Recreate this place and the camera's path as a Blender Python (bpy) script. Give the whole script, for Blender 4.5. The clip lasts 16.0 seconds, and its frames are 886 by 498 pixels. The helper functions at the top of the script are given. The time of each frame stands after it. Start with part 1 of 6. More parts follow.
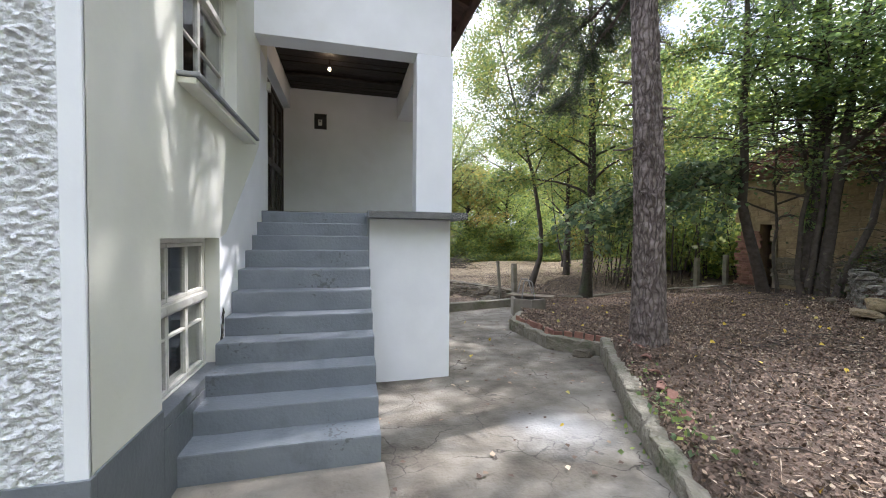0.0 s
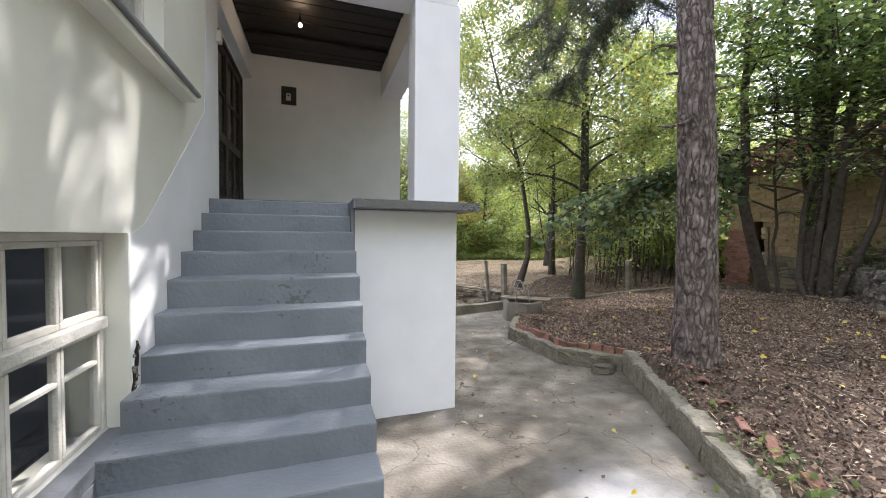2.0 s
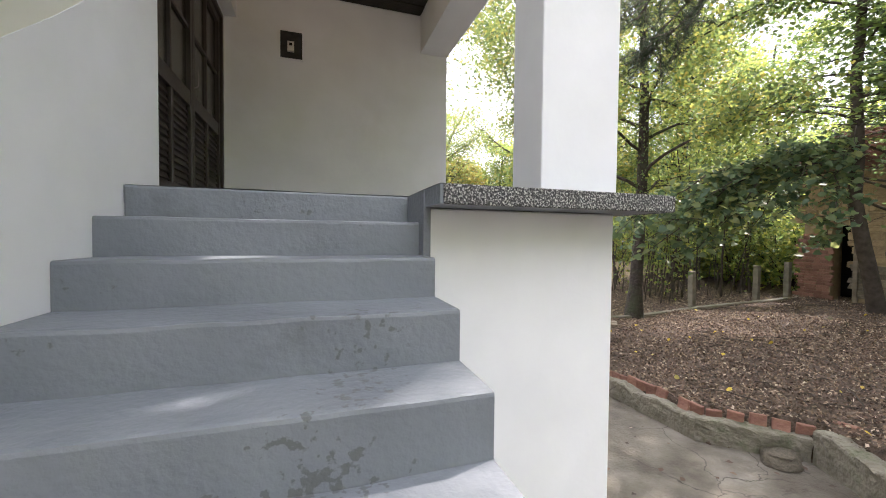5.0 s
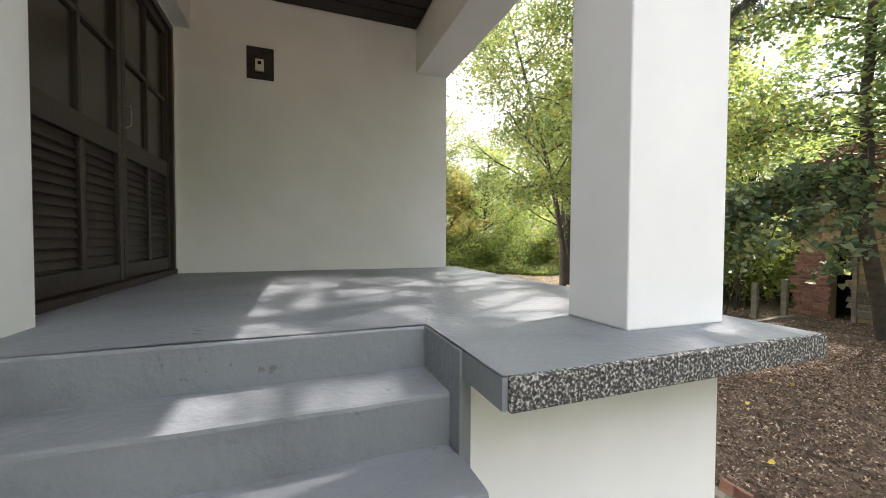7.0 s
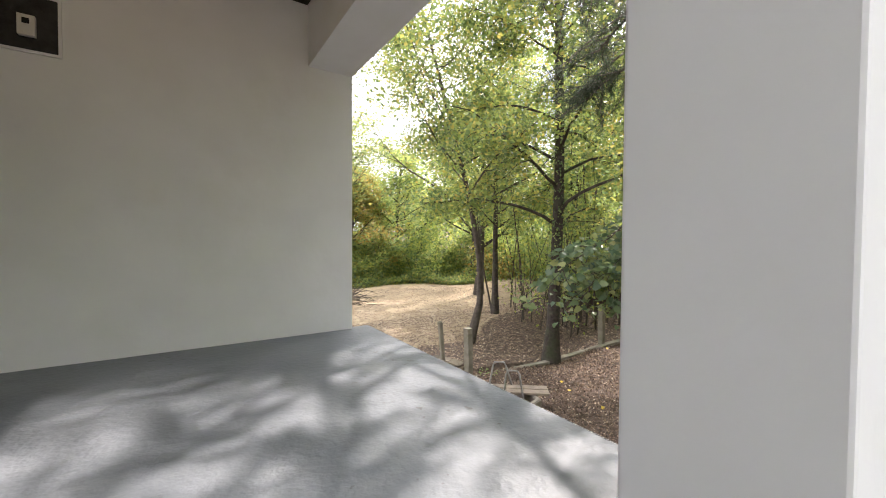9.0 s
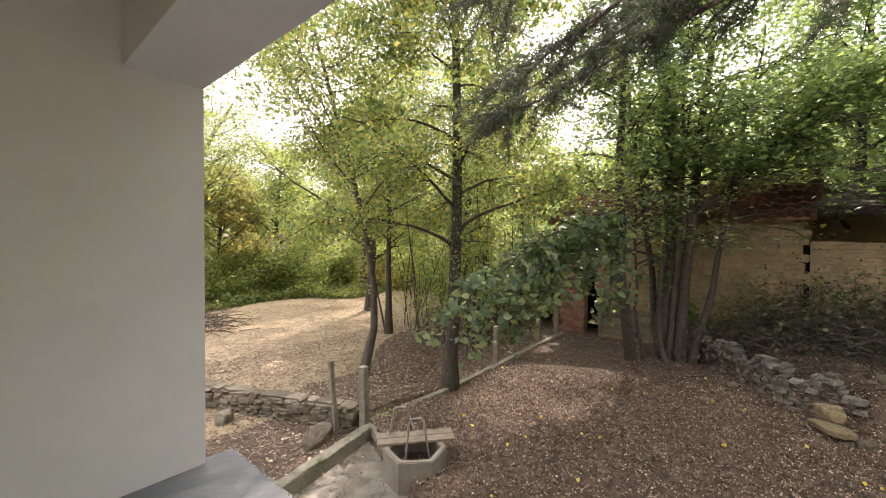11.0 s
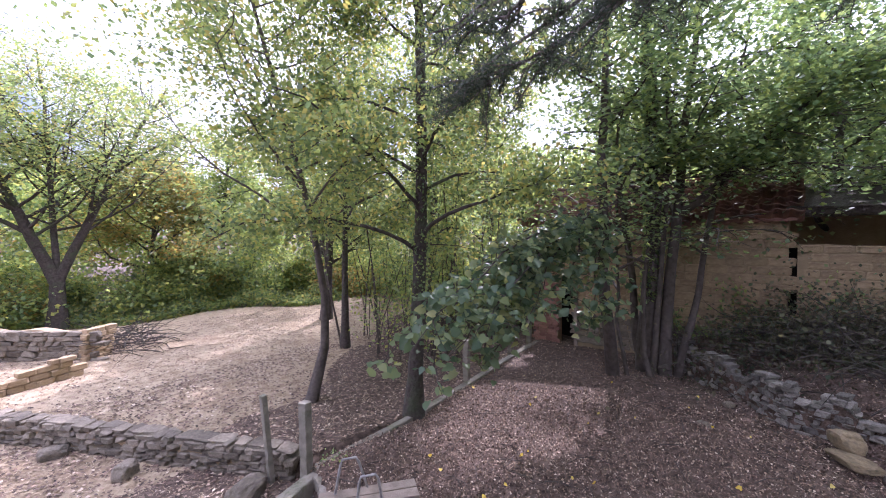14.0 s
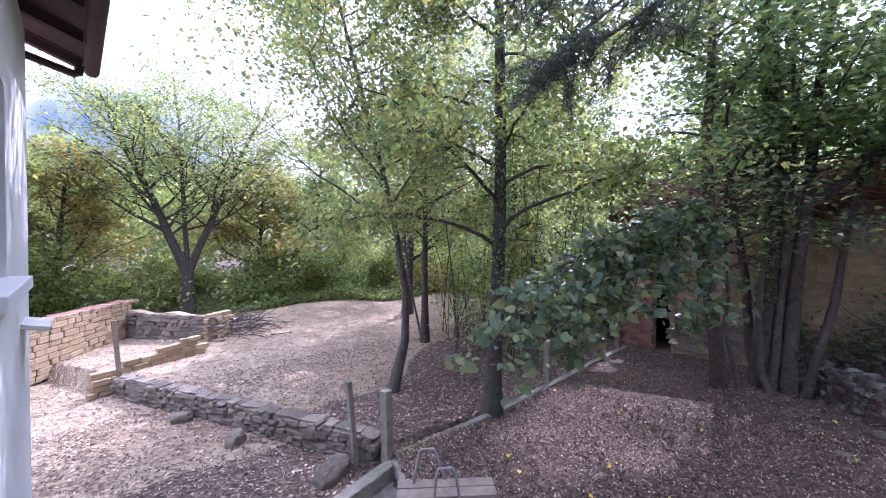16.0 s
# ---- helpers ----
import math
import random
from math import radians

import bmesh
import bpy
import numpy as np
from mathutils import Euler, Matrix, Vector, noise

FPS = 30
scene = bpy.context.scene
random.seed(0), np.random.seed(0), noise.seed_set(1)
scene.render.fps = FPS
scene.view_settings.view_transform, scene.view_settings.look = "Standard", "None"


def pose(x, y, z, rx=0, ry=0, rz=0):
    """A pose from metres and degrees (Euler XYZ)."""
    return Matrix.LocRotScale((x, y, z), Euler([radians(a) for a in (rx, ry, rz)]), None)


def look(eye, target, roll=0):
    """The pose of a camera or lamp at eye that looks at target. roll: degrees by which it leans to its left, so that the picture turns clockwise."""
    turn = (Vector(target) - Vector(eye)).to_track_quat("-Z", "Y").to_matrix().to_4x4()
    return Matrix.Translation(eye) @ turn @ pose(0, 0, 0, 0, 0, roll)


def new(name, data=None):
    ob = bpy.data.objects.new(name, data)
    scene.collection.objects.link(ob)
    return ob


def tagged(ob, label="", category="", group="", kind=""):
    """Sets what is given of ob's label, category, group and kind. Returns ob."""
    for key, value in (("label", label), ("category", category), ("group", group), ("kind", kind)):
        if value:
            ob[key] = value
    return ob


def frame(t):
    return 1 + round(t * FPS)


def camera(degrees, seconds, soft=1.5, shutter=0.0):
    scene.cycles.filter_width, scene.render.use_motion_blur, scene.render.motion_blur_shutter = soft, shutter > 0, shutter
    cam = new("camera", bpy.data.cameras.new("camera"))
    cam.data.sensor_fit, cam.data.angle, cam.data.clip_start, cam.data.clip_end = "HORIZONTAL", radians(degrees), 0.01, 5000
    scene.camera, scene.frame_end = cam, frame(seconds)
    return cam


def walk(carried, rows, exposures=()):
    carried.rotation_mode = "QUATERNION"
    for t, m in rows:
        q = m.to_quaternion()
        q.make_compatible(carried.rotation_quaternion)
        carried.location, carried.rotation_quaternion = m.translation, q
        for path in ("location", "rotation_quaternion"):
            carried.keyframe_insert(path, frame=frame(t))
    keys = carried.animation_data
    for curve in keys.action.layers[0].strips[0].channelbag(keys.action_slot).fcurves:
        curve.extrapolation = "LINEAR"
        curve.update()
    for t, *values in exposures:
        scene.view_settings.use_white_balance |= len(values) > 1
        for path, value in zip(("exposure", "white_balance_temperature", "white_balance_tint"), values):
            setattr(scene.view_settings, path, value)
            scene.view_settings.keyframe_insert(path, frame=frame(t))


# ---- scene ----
cam = camera(98.0, 16.0, 1.0)
METRES, EYE, TILT, LEAN, TURN = 7.7, 1.63, 0.0, 0.0, -13.9
ROWS = [
    (0.0, 0.0, 0.0, 0.0, 0.02, -1.68, -0.57),
    (0.5, -0.0153, 0.0312, 0.0003, -1.39, -1.59, -0.57),
    (1.0, -0.0271, 0.0638, -0.0004, -2.97, -1.65, -0.2),
    (1.5, -0.034, 0.1031, -0.0003, -4.0, -1.63, -0.56),
    (2.0, -0.0453, 0.1399, -0.003, -4.11, -1.87, -0.52),
    (2.5, -0.0585, 0.174, -0.0034, -4.16, -1.64, -0.61),
    (3.0, -0.0729, 0.216, -0.006, -4.14, -1.54, -0.58),
    (3.5, -0.0913, 0.2611, -0.0083, -4.21, -1.56, -0.63),
    (4.0, -0.1098, 0.3081, -0.007, -4.19, -1.64, -0.51),
    (4.5, -0.1225, 0.3613, -0.0005, -4.13, -1.61, -0.56),
    (7.0, -0.1507, 0.4987, 0.0839, -6.68, -1.6, -0.29),
    (7.5, -0.1436, 0.5295, 0.0971, -12.51, -1.78, -0.49),
    (8.0, -0.1372, 0.5649, 0.1111, -15.66, -1.44, -0.4),
    (10.5, -0.1177, 0.7010, 0.1857, -30.96, -1.34, -0.51),
    (11.0, -0.1080, 0.7260, 0.2039, -36.38, -1.06, -0.34),
    (11.5, -0.0878, 0.7571, 0.2159, -39.8, -1.48, -0.31),
    (12.0, -0.0683, 0.785, 0.2176, -40.53, -1.37, -0.38),
    (12.5, -0.05, 0.8094, 0.2191, -40.99, -1.31, -0.16),
    (13.0, -0.0339, 0.8252, 0.2151, -41.14, -1.17, -0.41),
    (13.5, -0.0138, 0.8427, 0.2139, -41.33, -1.58, -0.21),
    (14.0, -0.0023, 0.8539, 0.2114, -41.49, -0.9, -0.22),
    (14.5, 0.0023, 0.8597, 0.2056, -41.09, -1.33, -0.21),
    (15.0, 0.0051, 0.8629, 0.201, -37.14, -1.28, -0.25),
    (15.5, 0.0065, 0.8635, 0.1997, -32.75, -1.07, -0.26),
    (16.0, 0.0068, 0.864, 0.1995, -29.77, -1.02, -0.23),
]
walk(cam, [(t, pose(0, 0, EYE, TILT, LEAN, TURN) @ pose(METRES * x, METRES * y, METRES * z, 90 + pitch, roll, yaw)) for t, x, y, z, yaw, pitch, roll in ROWS],
     [(0.0, 0.65, 5800, 16), (1.5, 0.75, 5950, 17), (3.5, 1.1, 6250, 19), (4.5, 1.15, 6300, 19), (7.0, 1.2, 6500, 15), (8.0, 1.25, 6500, 16), (10.5, 1.05, 6700, 20), (12.0, 0.93, 7500, 22), (13.0, 0.9, 7200, 25), (13.5, 0.9, 6500, 30), (14.0, 0.9, 5450, 38), (16.0, 0.85, 5050, 39)])

# ---- light ----
SUN_ELEV, SUN_AZ = 49.0, 73.0          # azimuth clockwise from +y
world = bpy.data.worlds.new("sky_world")
scene.world = world
world.use_nodes = True
wn = world.node_tree.nodes
sky = wn.new("ShaderNodeTexSky")
sky.sky_type, sky.sun_disc = "NISHITA", False
sky.sun_elevation, sky.sun_rotation = radians(SUN_ELEV), radians(SUN_AZ)
sky.air_density, sky.dust_density, sky.ozone_density = 1.0, 2.0, 1.0
# thin bright cloud over a blue sky
cl_tc = wn.new("ShaderNodeTexCoord")
cl_n = wn.new("ShaderNodeTexNoise")
cl_n.inputs["Scale"].default_value, cl_n.inputs["Detail"].default_value = 2.2, 6
cl_r = wn.new("ShaderNodeValToRGB")
cl_r.color_ramp.elements[0].position, cl_r.color_ramp.elements[1].position = 0.36, 0.50
cl_m = wn.new("ShaderNodeMixRGB")
cl_m.inputs[2].default_value = (15.0, 15.3, 15.8, 1)
wl = world.node_tree.links
wl.new(cl_tc.outputs["Generated"], cl_n.inputs["Vector"])
wl.new(cl_n.outputs["Fac"], cl_r.inputs[0])
wl.new(cl_r.outputs[0], cl_m.inputs[0])
wl.new(sky.outputs[0], cl_m.inputs[1])
# the cloud is brightest overhead and a third as bright at the horizon
cl_s = wn.new("ShaderNodeSeparateXYZ")
wl.new(cl_tc.outputs["Generated"], cl_s.inputs[0])
cl_g = wn.new("ShaderNodeMapRange")
cl_g.inputs[1].default_value, cl_g.inputs[2].default_value, cl_g.inputs[3].default_value, cl_g.inputs[4].default_value = 0.0, 1.0, 0.27, 1.45
wl.new(cl_s.outputs[2], cl_g.inputs[0])
cl_x = wn.new("ShaderNodeMixRGB")
cl_x.blend_type = "MULTIPLY"
cl_x.inputs[0].default_value = 1.0
wl.new(cl_m.outputs[0], cl_x.inputs[1])
wl.new(cl_g.outputs[0], cl_x.inputs[2])
wl.new(cl_x.outputs[0], wn["Background"].inputs[0])
wn["Background"].inputs[1].default_value = 0.15
sun_data = bpy.data.lights.new("sun", "SUN")
sun_data.energy, sun_data.angle, sun_data.color = 5.0, radians(0.7), (1.0, 0.93, 0.82)
sun = new("sun", sun_data)
sa, se = radians(SUN_AZ), radians(SUN_ELEV)
SUN_DIR = Vector((math.sin(sa) * math.cos(se), math.cos(sa) * math.cos(se), math.sin(se)))
sun.matrix_world = look(SUN_DIR * 60, (0, 0, 0))


# ---- materials ----
def mat(name, cols, scale=6.0, rough=0.8, bump=0.2, bscale=40.0, detail=6.0, metal=0.0, stains=None, sscale=1.2, rand=0.0, dist=0.02, stain_lo=0.5, stain_hi=0.7):
    """Noise-mixed colours with fine relief; stains is a second colour at a larger scale; rand varies piece by piece."""
    m = bpy.data.materials.new(name)
    m.use_nodes = True
    n, l = m.node_tree.nodes, m.node_tree.links
    b = n["Principled BSDF"]
    b.inputs["Roughness"].default_value, b.inputs["Metallic"].default_value = rough, metal
    tc = n.new("ShaderNodeTexCoord")
    vec = tc.outputs["Object"]
    nz = n.new("ShaderNodeTexNoise")
    nz.inputs["Scale"].default_value, nz.inputs["Detail"].default_value = scale, detail
    l.new(vec, nz.inputs["Vector"])
    rp = n.new("ShaderNodeValToRGB")
    els = rp.color_ramp.elements
    els[0].position, els[1].position = 0.3, 0.7
    els[0].color, els[1].color = (*cols[0], 1), (*cols[-1], 1)
    for i, c in enumerate(cols[1:-1]):
        e = els.new(0.3 + 0.4 * (i + 1) / (len(cols) - 1))
        e.color = (*c, 1)
    l.new(nz.outputs["Fac"], rp.inputs[0])
    out = rp.outputs[0]
    if stains:
        s = n.new("ShaderNodeTexNoise")
        s.inputs["Scale"].default_value, s.inputs["Detail"].default_value, s.inputs["Roughness"].default_value = sscale, 8, 0.65
        l.new(vec, s.inputs["Vector"])
        r2 = n.new("ShaderNodeValToRGB")
        r2.color_ramp.elements[0].position, r2.color_ramp.elements[1].position = stain_lo, stain_hi
        l.new(s.outputs["Fac"], r2.inputs[0])
        mx = n.new("ShaderNodeMixRGB")
        mx.inputs[2].default_value = (*stains, 1)
        l.new(r2.outputs[0], mx.inputs[0])
        l.new(out, mx.inputs[1])
        out = mx.outputs[0]
    if rand:
        oi = n.new("ShaderNodeObjectInfo")
        mr = n.new("ShaderNodeMapRange")
        mr.inputs[3].default_value, mr.inputs[4].default_value = 1 - rand, 1 + rand
        l.new(oi.outputs["Random"], mr.inputs[0])
        hs = n.new("ShaderNodeHueSaturation")
        l.new(mr.outputs[0], hs.inputs["Value"])
        l.new(out, hs.inputs["Color"])
        out = hs.outputs[0]
    l.new(out, b.inputs["Base Color"])
    if bump:
        bn = n.new("ShaderNodeTexNoise")
        bn.inputs["Scale"].default_value, bn.inputs["Detail"].default_value = bscale, 5
        l.new(vec, bn.inputs["Vector"])
        bp = n.new("ShaderNodeBump")
        bp.inputs["Strength"].default_value, bp.inputs["Distance"].default_value = bump, dist
        l.new(bn.outputs["Fac"], bp.inputs["Height"])
        l.new(bp.outputs[0], b.inputs["Normal"])
    return m


def leafy(name, cols, trans=0.45, rough=0.5):
    """Leaves: each island has a tone of its own; light passes through."""
    m = bpy.data.materials.new(name)
    m.use_nodes = True
    n, l = m.node_tree.nodes, m.node_tree.links
    b, o = n["Principled BSDF"], n["Material Output"]
    b.inputs["Roughness"].default_value = rough
    g = n.new("ShaderNodeNewGeometry")
    rp = n.new("ShaderNodeValToRGB")
    els = rp.color_ramp.elements
    els[0].position, els[0].color = 0.0, (*cols[0], 1)
    els[1].position, els[1].color = 1.0, (*cols[-1], 1)
    for i, c in enumerate(cols[1:-1]):
        e = els.new((i + 1) / (len(cols) - 1))
        e.color = (*c, 1)
    l.new(g.outputs["Random Per Island"], rp.inputs[0])
    l.new(rp.outputs[0], b.inputs["Base Color"])
    if trans:
        t = n.new("ShaderNodeBsdfTranslucent")
        hs = n.new("ShaderNodeHueSaturation")
        hs.inputs["Hue"].default_value, hs.inputs["Saturation"].default_value, hs.inputs["Value"].default_value = 0.475, 1.05, 3.0
        l.new(rp.outputs[0], hs.inputs["Color"])
        l.new(hs.outputs[0], t.inputs["Color"])
        mx = n.new("ShaderNodeMixShader")
        mx.inputs[0].default_value = trans
        l.new(b.outputs[0], mx.inputs[1])
        l.new(t.outputs[0], mx.inputs[2])
        l.new(mx.outputs[0], o.inputs[0])
    return m


def glassy(name, tint, rough=0.03, mixf=0.25):
    m = bpy.data.materials.new(name)
    m.use_nodes = True
    n, l = m.node_tree.nodes, m.node_tree.links
    b = n["Principled BSDF"]
    b.inputs["Base Color"].default_value = (*tint, 1)
    b.inputs["Roughness"].default_value = rough
    b.inputs["Transmission Weight"].default_value = 1.0
    b.inputs["IOR"].default_value = 1.45
    return m


PLASTER = mat("white_plaster", [(0.78, 0.785, 0.79), (0.84, 0.845, 0.855)], 2.5, 0.9, 0.10, 14, stains=(0.75, 0.745, 0.72), sscale=0.7, stain_lo=0.52, stain_hi=0.75)
CREAM = mat("old_cream_paint", [(0.75, 0.745, 0.65), (0.81, 0.805, 0.72)], 1.8, 0.9, 0.10, 14, stains=(0.74, 0.74, 0.69), sscale=1.0)
FRESH = mat("fresh_white_paint", [(0.80, 0.81, 0.83), (0.85, 0.86, 0.88)], 3.0, 0.8, 0.07, 18)
ROUGHCAST = mat("white_roughcast", [(0.70, 0.70, 0.72), (0.84, 0.85, 0.87)], 22, 0.95, 1.0, 24, dist=0.05)
GREY = mat("grey_floor_paint", [(0.153, 0.17, 0.194), (0.208, 0.226, 0.25)], 2.2, 0.55, 0.3, 35, stains=(0.12, 0.13, 0.145), sscale=2.4, stain_lo=0.55, stain_hi=0.8)
GREYDARK = mat("grey_plinth_paint", [(0.135, 0.15, 0.165), (0.18, 0.19, 0.21)], 3, 0.6, 0.3, 30)
CONCRETE = mat("old_concrete", [(0.14, 0.122, 0.098), (0.225, 0.20, 0.165), (0.29, 0.268, 0.23)], 2.2, 0.9, 0.5, 28, stains=(0.12, 0.105, 0.085), sscale=1.1, stain_lo=0.5, stain_hi=0.72)
CONCRETE_EDGE = mat("mossy_concrete", [(0.16, 0.145, 0.11), (0.27, 0.25, 0.20)], 5, 0.95, 0.9, 22, stains=(0.07, 0.085, 0.035), sscale=2.5, stain_lo=0.52, stain_hi=0.7, dist=0.04)
TERRAZZO = mat("washed_pebble", [(0.02, 0.022, 0.025), (0.08, 0.08, 0.08), (0.55, 0.55, 0.52)], 115, 0.7, 0.6, 115, 1)
DOORPAINT = mat("dark_brown_door_paint", [(0.022, 0.015, 0.012), (0.035, 0.024, 0.019)], 8, 0.45, 0.15, 60)
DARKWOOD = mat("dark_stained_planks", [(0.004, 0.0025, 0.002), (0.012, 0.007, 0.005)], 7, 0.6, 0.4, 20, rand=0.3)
EAVEWOOD = mat("brown_eave_wood", [(0.05, 0.025, 0.02), (0.09, 0.045, 0.035)], 6, 0.7, 0.3, 30, rand=0.2)
WHITEWOOD = mat("white_window_paint", [(0.62, 0.60, 0.54), (0.74, 0.72, 0.67)], 9, 0.7, 0.4, 60, stains=(0.42, 0.39, 0.33), sscale=6, stain_lo=0.58, stain_hi=0.75)
SILLGREY = mat("grey_sill_paint", [(0.20, 0.21, 0.22), (0.30, 0.31, 0.32)], 8, 0.7, 0.3, 60)
GLASS = glassy("window_glass", (0.86, 0.89, 0.88))
gn, gl = GREY.node_tree.nodes, GREY.node_tree.links
gb = gn["Principled BSDF"].inputs["Base Color"]
gsrc = gb.links[0].from_socket
gtc = gn.new("ShaderNodeTexCoord")
ga, gc = gn.new("ShaderNodeTexNoise"), gn.new("ShaderNodeTexNoise")
ga.inputs["Scale"].default_value, ga.inputs["Detail"].default_value = 30, 4
gc.inputs["Scale"].default_value, gc.inputs["Detail"].default_value = 1.7, 3
gmul = gn.new("ShaderNodeMath")
gmul.operation = "MULTIPLY"
for q in (ga, gc):
    gl.new(gtc.outputs["Object"], q.inputs["Vector"])
gl.new(ga.outputs["Fac"], gmul.inputs[0])
gl.new(gc.outputs["Fac"], gmul.inputs[1])
gr = gn.new("ShaderNodeValToRGB")
gr.color_ramp.elements[0].position, gr.color_ramp.elements[1].position = 0.385, 0.42
gl.new(gmul.outputs[0], gr.inputs[0])
gm = gn.new("ShaderNodeMixRGB")
gm.inputs[2].default_value = (0.12, 0.127, 0.133, 1)
gl.new(gr.outputs[0], gm.inputs[0])
gl.new(gsrc, gm.inputs[1])
gl.new(gm.outputs[0], gb)
# dark grey holds the dimness of the rooms behind the windows
INSIDE = mat("room_dimness_grey", [(0.10, 0.10, 0.095), (0.15, 0.15, 0.14)], 2, 0.95, 0.1)
SOIL = mat("leaf_litter_soil", [(0.042, 0.029, 0.021), (0.10, 0.069, 0.05), (0.175, 0.122, 0.09)], 9, 0.95, 1.0, 30, stains=(0.08, 0.055, 0.042), sscale=0.6, dist=0.06)
STRAW = mat("dry_field_grass", [(0.22, 0.16, 0.095), (0.34, 0.265, 0.17), (0.41, 0.33, 0.22)], 5, 0.95, 1.0, 26, stains=(0.20, 0.14, 0.085), sscale=0.35, dist=0.06)
BARK = mat("dark_bark", [(0.028, 0.022, 0.018), (0.075, 0.06, 0.05)], 14, 0.95, 1.0, 18, stains=(0.05, 0.06, 0.03), sscale=2, dist=0.05)


def barky(name, cols, scale, stretch=0.35, edge=0.12):
    """Bark in upright plates with dark cracks between them."""
    m = mat(name, cols, 9, 0.95, 0.7, 26, dist=0.04)
    n, l = m.node_tree.nodes, m.node_tree.links
    tc = n.new("ShaderNodeTexCoord")
    mp = n.new("ShaderNodeMapping")
    mp.inputs["Scale"].default_value = (1, 1, stretch)
    nz = n.new("ShaderNodeTexNoise")
    nz.inputs["Scale"].default_value = 6
    mxv = n.new("ShaderNodeVectorMath")
    mxv.operation = "MULTIPLY_ADD"
    mxv.inputs[1].default_value = (0.10, 0.10, 0.10)
    vo = n.new("ShaderNodeTexVoronoi")
    vo.feature = "DISTANCE_TO_EDGE"
    vo.inputs["Scale"].default_value = scale
    l.new(tc.outputs["Object"], nz.inputs["Vector"])
    l.new(nz.outputs["Color"], mxv.inputs[0])
    l.new(tc.outputs["Object"], mxv.inputs[2])
    l.new(mxv.outputs[0], mp.inputs["Vector"])
    l.new(mp.outputs[0], vo.inputs["Vector"])
    rp = n.new("ShaderNodeValToRGB")
    rp.color_ramp.elements[0].position, rp.color_ramp.elements[1].position = 0.0, edge
    rp.color_ramp.elements[0].color, rp.color_ramp.elements[1].color = (0.48, 0.45, 0.43, 1), (1, 1, 1, 1)
    l.new(vo.outputs["Distance"], rp.inputs[0])
    b = n["Principled BSDF"].inputs["Base Color"]
    mu = n.new("ShaderNodeMixRGB")
    mu.blend_type = "MULTIPLY"
    mu.inputs[0].default_value = 1.0
    l.new(b.links[0].from_socket, mu.inputs[1])
    l.new(rp.outputs[0], mu.inputs[2])
    l.new(mu.outputs[0], b)
    bp = n.new("ShaderNodeBump")
    bp.inputs["Strength"].default_value, bp.inputs["Distance"].default_value = 1.0, 0.03
    l.new(rp.outputs[0], bp.inputs["Height"])
    nm = n["Principled BSDF"].inputs["Normal"]
    l.new(nm.links[0].from_socket, bp.inputs["Normal"])
    l.new(bp.outputs[0], nm)
    return m


PINEBARK = barky("pine_bark_plates", [(0.11, 0.088, 0.078), (0.20, 0.165, 0.15), (0.29, 0.25, 0.235)], 19, 0.22, 0.20)
GREYBARK = mat("grey_bark", [(0.045, 0.036, 0.029), (0.10, 0.082, 0.068)], 9, 0.95, 0.8, 20, stains=(0.06, 0.05, 0.04), sscale=2.5)
STONE = mat("field_stone", [(0.12, 0.10, 0.075), (0.22, 0.188, 0.14)], 5, 0.95, 0.9, 18, rand=0.35, stains=(0.13, 0.115, 0.085), sscale=2)
PALESTONE = mat("pale_rubble_stone", [(0.12, 0.112, 0.096), (0.23, 0.213, 0.18)], 5, 0.95, 0.9, 18, rand=0.4, stains=(0.16, 0.15, 0.12), sscale=2.5)
SANDBRICK = mat("yellow_mud_brick", [(0.28, 0.205, 0.118), (0.38, 0.288, 0.17)], 5, 0.95, 0.7, 24, rand=0.2, stains=(0.25, 0.18, 0.11), sscale=1.5)
MORTAR = mat("mud_mortar", [(0.25, 0.19, 0.115), (0.34, 0.26, 0.16)], 6, 1.0, 0.7, 30)
YELLOWROCK = mat("yellowish_sandstone", [(0.17, 0.13, 0.075), (0.27, 0.21, 0.12)], 5, 0.95, 0.9, 20, rand=0.1, stains=(0.12, 0.10, 0.065), sscale=3)
REDBRICK = mat("red_brick", [(0.21, 0.10, 0.075), (0.32, 0.175, 0.13)], 8, 0.9, 0.6, 40, rand=0.25)
ROOFTILE = mat("old_roof_tile", [(0.19, 0.10, 0.075), (0.31, 0.17, 0.125)], 5, 0.9, 0.6, 30, rand=0.3, stains=(0.07, 0.06, 0.045), sscale=2)
OLDWOOD = mat("weathered_plank", [(0.15, 0.12, 0.09), (0.26, 0.215, 0.165)], 6, 0.9, 0.6, 50, rand=0.15)
STEEL = mat("worn_steel", [(0.22, 0.21, 0.20), (0.36, 0.35, 0.33)], 20, 0.55, 0.2, 60, metal=0.6)
BLACK = mat("dark_void", [(0.008, 0.008, 0.008), (0.014, 0.012, 0.010)], 4, 1.0, 0.0)
LEAF_LINDEN = leafy("linden_leaves", [(0.048, 0.08, 0.036), (0.08, 0.12, 0.046), (0.108, 0.157, 0.05), (0.148, 0.188, 0.054), (0.225, 0.21, 0.054)], 0.5)
LEAF_DARK = leafy("dark_green_leaves", [(0.055, 0.092, 0.046), (0.085, 0.135, 0.058), (0.12, 0.178, 0.064), (0.172, 0.225, 0.068)], 0.5)
LEAF_YELLOW = leafy("yellowing_leaves", [(0.06, 0.085, 0.026), (0.10, 0.12, 0.032), (0.16, 0.15, 0.038), (0.23, 0.17, 0.04)], 0.5)
